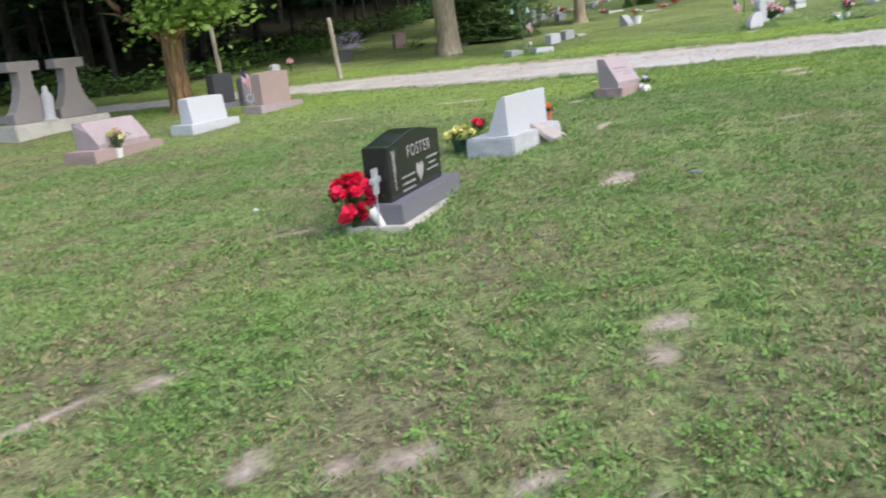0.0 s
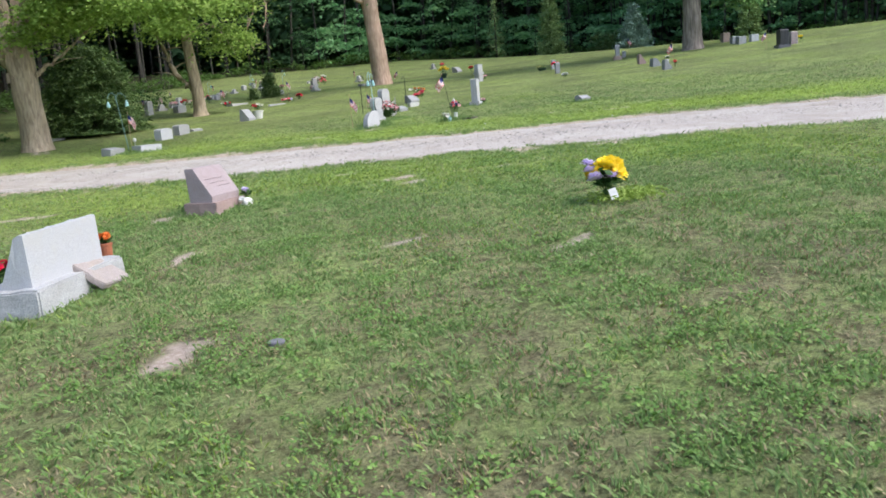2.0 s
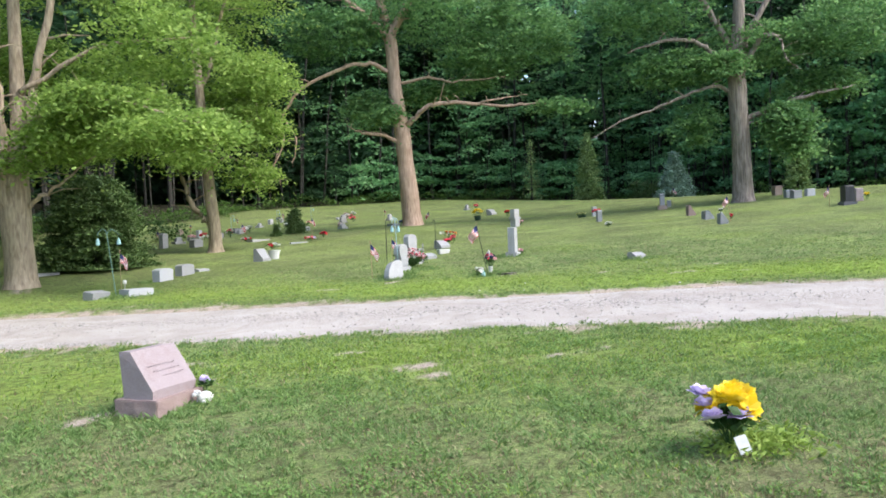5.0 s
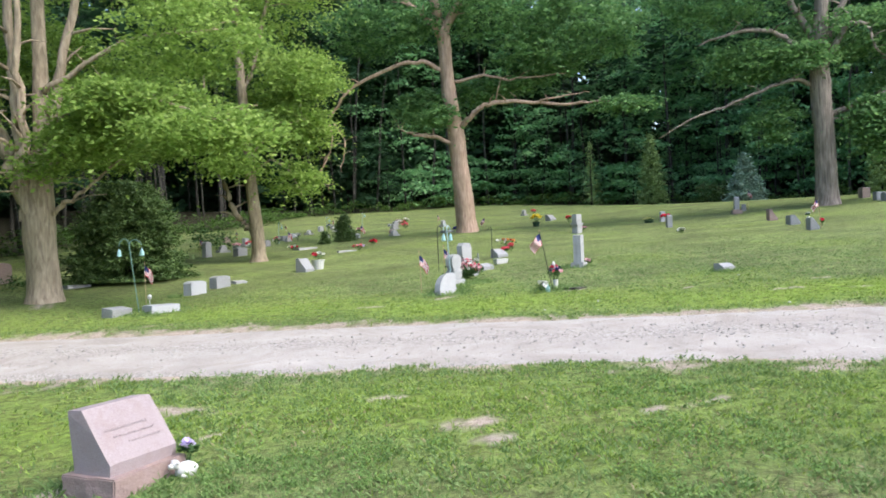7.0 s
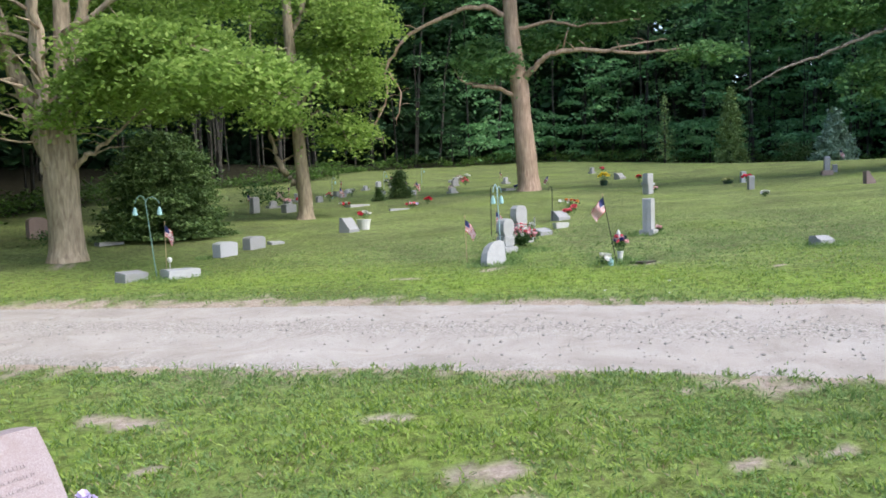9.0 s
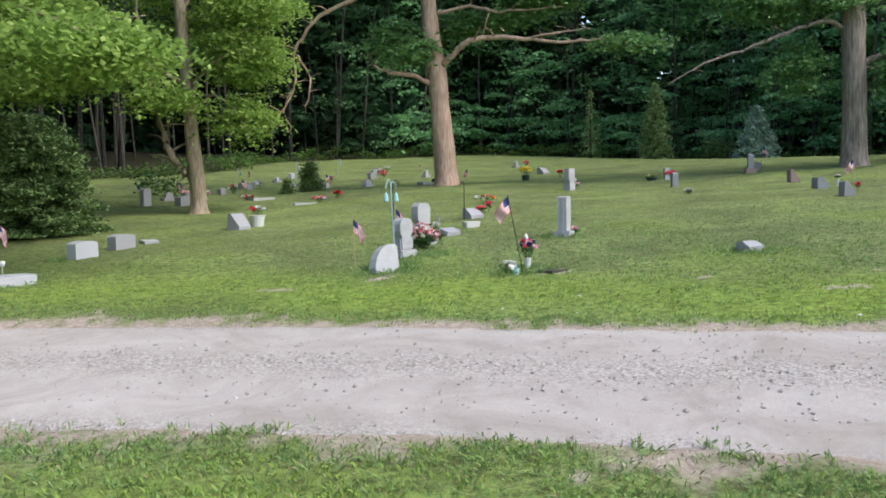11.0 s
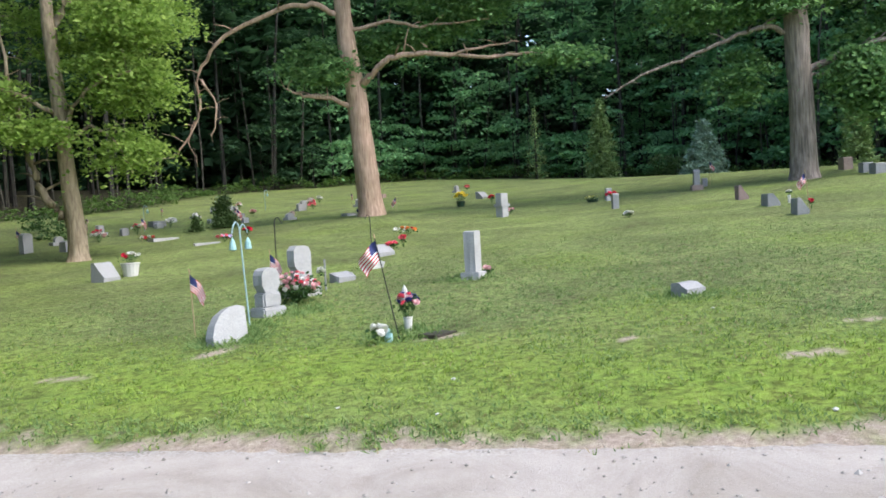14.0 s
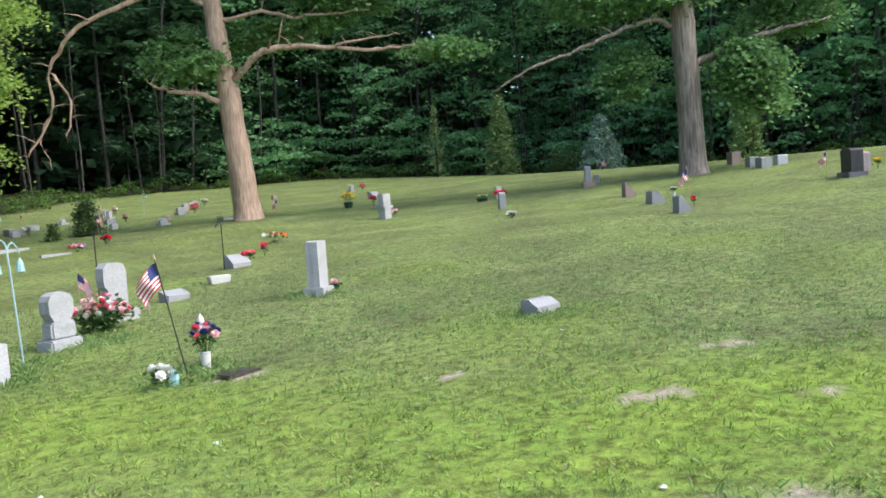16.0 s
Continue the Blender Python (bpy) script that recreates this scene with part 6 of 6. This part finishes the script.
conifer("arborvitae", 41.4, 31.4, 4.0, 0.85, THUJA, "slender green arborvitae before the woods", 7, 24, 24, 0.18, 0.02, 0.7)
shrub(41.2, 43.2, 1.4, 1.0, NEEDLE, "low dark evergreen shrub before the woods", 8)
shrub(41.3, 42.0, 1.2, 0.8, NEEDLE, "low dark evergreen shrub before the woods", 9)
shrub(2.44, 25.4, 0.4, 0.25, STEM, "small dark green shrub", 10, 300, 0.06)
shrub(0.38, 28.0, 0.75, 0.5, PURPLE_PETAL, "hazy purple flowering shrub at the woods' edge", 11, 700, 0.06)
shrub(8.8, 35.8, 0.9, 0.9, STEM, "dark green shrub behind the maple", 12)


# ---- grass ----
def build_grass():
    rng = np.random.default_rng(99)

    def scatter(x0, x1, y0, y1, density):
        n = int((x1 - x0) * (y1 - y0) * density)
        return rng.uniform(x0, x1, n), rng.uniform(y0, y1, n)

    def tufts(x0, x1, y0, y1, density, count):
        x, y = scatter(x0, x1, y0, y1, density)
        n = len(x) * count
        spread = np.repeat(rng.uniform(0.008, 0.035, len(x)), count)
        return np.repeat(x, count) + rng.normal(0, 1, n) * spread, np.repeat(y, count) + rng.normal(0, 1, n) * spread

    def keep(x, y, edge=0.0):
        b = bareness(x, y)
        patch = 0.45 + 0.5 * wobble(x, y, 3.4, 1.0) + 0.55 * wobble(x, y, 9.5, 3.0)
        return (rng.uniform(0, 1, len(x)) > b * 1.25 + edge) & (rng.uniform(0, 1, len(x)) < 0.1 + 1.0 * np.clip(patch, 0, 1))

    def blades(x, y, h, w, mat, name, label):
        n = len(x)
        a, lean = rng.uniform(0, 2 * np.pi, n), np.abs(rng.normal(0.75, 0.4, n))
        hh, ww = h * rng.uniform(0.5, 1.5, n), w * rng.uniform(0.7, 1.3, n)
        z = lie(x, y) - 0.008 + 0.012 * wobble(x, y, 2.2) + 0.006 * wobble(x, y, 9.0)
        dx, dy = np.cos(a), np.sin(a)
        tx, ty, tz = dx * np.sin(lean), dy * np.sin(lean), np.cos(lean)
        v = np.empty((n, 4, 3), np.float32)
        v[:, 0] = np.stack([x - dy * ww, y + dx * ww, z], -1)
        v[:, 1] = np.stack([x + dy * ww, y - dx * ww, z], -1)
        v[:, 2] = np.stack([x + tx * hh * 0.6 + dy * ww * 0.8, y + ty * hh * 0.6 - dx * ww * 0.8, z + hh * (0.25 + 0.45 * tz)], -1)
        v[:, 3] = np.stack([x + tx * hh * 1.1, y + ty * hh * 1.1, z + hh * (0.2 + 0.75 * tz)], -1)
        tagged(new(name, array_mesh(name, v.reshape(-1, 3), np.arange(n * 4).reshape(n, 4), [mat])), label, "grass", kind="stuff")

    def rosettes(x, y, size, mat, name, label):
        z = lie(x, y) + rng.uniform(0.012, 0.04, len(x))
        v, f = leaves(np.stack([x, y, z], -1), size, rng, 0.45, 0.75)
        tagged(new(name, array_mesh(name, v, f, [mat])), label, "clover", kind="stuff")

    near = [tufts(-6.5, 9.5, -1.2, 9.6, 430, 9), tufts(3.5, 9.5, 9.6, 13, 300, 9), tufts(4, 21, 9.6, 22, 200, 7), scatter(-6, 4, 9.6, 22, 420), scatter(9.5, 17, 4, 9.6, 400)]
    size = [(0.042, 0.0042), (0.046, 0.0044), (0.038, 0.0046), (0.045, 0.006), (0.045, 0.006)]
    for (x, y), (h, w) in zip(near, size):
        k = keep(x, y) & (rng.uniform(0, 1, len(x)) < np.clip((22 - y) / 9, 0, 1) * np.clip((21 - x) / 7, 0, 1) * np.clip((x + 6.5) / 2.5, 0, 1) * np.clip((y + 1.2) / 1.8, 0, 1))
        x, y = x[k], y[k]
        dry = rng.uniform(0, 1, len(x)) < np.clip(0.05 + 0.08 * wobble(x, y, 1.7, 5.0) + 0.55 * dryness(x, y), 0.02, 0.6)
        bright_grass = ~dry & (rng.uniform(0, 1, len(x)) < 1.15 * grass_brightness(x, y))
        green = ~dry & ~bright_grass
        blades(x[green], y[green], h, w, BLADE, "lawn_grass", "short mown green grass blades")
        blades(x[bright_grass], y[bright_grass], h, w, LUSH, "lush_grass", "bright yellow-green grass blades beside the lane")
        blades(x[dry], y[dry], h * 0.8, w, STRAW, "dry_grass", "dry straw-coloured grass blades")
    x, y = scatter(-4.5, 9.5, 0.6, 10, 3000)
    k = keep(x, y) & (wobble(x, y, 1.9, 7.0) + 0.6 * wobble(x, y, 6.0, 2.0) > 0.35)
    rosettes(x[k], y[k], 0.017, WEED, "clover", "small round clover and weed leaves in the lawn")
    # broad-leaved weeds in small heads close to the start of the walk
    x, y = scatter(-2.2, 4.5, 0.3, 5.2, 150)
    k = (bareness(x, y) < 0.2) & (wobble(x, y, 2.6, 3.0) + 0.9 * wobble(x, y, 8.0, 1.0) > 0.15)
    x, y = np.repeat(x[k], 8), np.repeat(y[k], 8)
    x, y = x + rng.normal(0, 0.02, len(x)), y + rng.normal(0, 0.02, len(y))
    rosettes(x, y, 0.021, WEED, "broad_weeds", "small broad-leaved weeds among the grass")
    x, y = scatter(-3, 16, 4, 19.5, 700)
    d = road_side(x, y)
    k = (d > -0.32) & (d < 0.14) & (rng.uniform(0, 1, len(x)) < np.clip(0.45 - 1.6 * d + 0.5 * wobble(x, y, 7.0, 1.0), 0, 1))
    blades(x[k], y[k], 0.042, 0.005, BLADE, "verge_grass", "ragged grass creeping over the lane's edge")
    # unmown fringes round stones and along the lane
    rim = []
    for cx, cy, r, n in ((9.25, 16.7, 0.4, 700), (10.4, 17.9, 0.4, 500), (9.6, 17.2, 0.3, 400), (13.05, 18.2, 0.35, 400), (13.6, 14.6, 0.35, 350), (10.6, 15.45, 0.35, 500), (0.0, 4.7, 0.8, 420), (1.34, 6.8, 0.7, 500), (3.3, 9.3, 0.5, 600), (4.6, 18.9, 0.6, 600), (-0.4, 4.2, 0.2, 160), (5.35, 21.0, 0.12, 160)):
        a, d = rng.uniform(0, 2 * np.pi, n), r * (0.75 + 0.25 * rng.normal(0, 1, n))
        rim.append((cx + np.cos(a) * d, cy + np.sin(a) * d))
    x, y = np.concatenate([p[0] for p in rim]), np.concatenate([p[1] for p in rim])
    blades(x, y, 0.075, 0.004, BLADE, "tall_grass", "longer unmown grass around the stones")


build_grass()


# ---- stones on the lane ----
def build_gravel():
    rng = np.random.default_rng(5)
    n = 6000
    i = rng.integers(60, 290, n)
    i = np.minimum(i, len(ROAD_A) - 2)
    u = np.where(rng.uniform(0, 1, n) < 0.55, np.clip(rng.normal(0.5, 0.12, n), 0.02, 0.98), rng.uniform(0.0, 1.0, n))
    f = rng.uniform(0, 1, n)[:, None]
    a, b = ROAD_A[i] * (1 - f) + ROAD_A[i + 1] * f, ROAD_B[i] * (1 - f) + ROAD_B[i + 1] * f
    p = a * (1 - u[:, None]) + b * u[:, None]
    w = 2 * u - 1
    z = lie(p[:, 0], p[:, 1]) - 0.028 + 0.05 * (1 - w * w) - 0.025 * np.exp(-((np.abs(w) - 0.5) / 0.16) ** 2) + 0.003
    oct_v = np.array([(1, 0, 0), (0, 1, 0), (-1, 0, 0), (0, -1, 0), (0, 0, 0.7), (0, 0, -0.6)])
    oct_f = np.array([(0, 1, 4), (1, 2, 4), (2, 3, 4), (3, 0, 4), (1, 0, 5), (2, 1, 5), (3, 2, 5), (0, 3, 5)])
    s = rng.gamma(2.0, 0.0028, n) + 0.003
    v = oct_v[None] * rng.uniform(0.6, 1.4, (n, 6, 1)) * s[:, None, None]
    q = rng.uniform(0, 2 * np.pi, n)
    v = np.stack([v[..., 0] * np.cos(q)[:, None] - v[..., 1] * np.sin(q)[:, None], v[..., 0] * np.sin(q)[:, None] + v[..., 1] * np.cos(q)[:, None], v[..., 2]], -1)
    v += np.stack([p[:, 0], p[:, 1], z], -1)[:, None]
    faces = (oct_f[None] + 6 * np.arange(n)[:, None, None]).reshape(-1, 3)
    m = leafy("gravel_stones", (0.22, 0.2, 0.18), (0.33, 0.31, 0.29), (0.48, 0.46, 0.435), 0.0, 0.9, 1.0)
    tagged(new("gravel", array_mesh("gravel", v.reshape(-1, 3), faces, [m])), "loose pale gravel stones on the lane", "gravel", kind="stuff")


build_gravel()
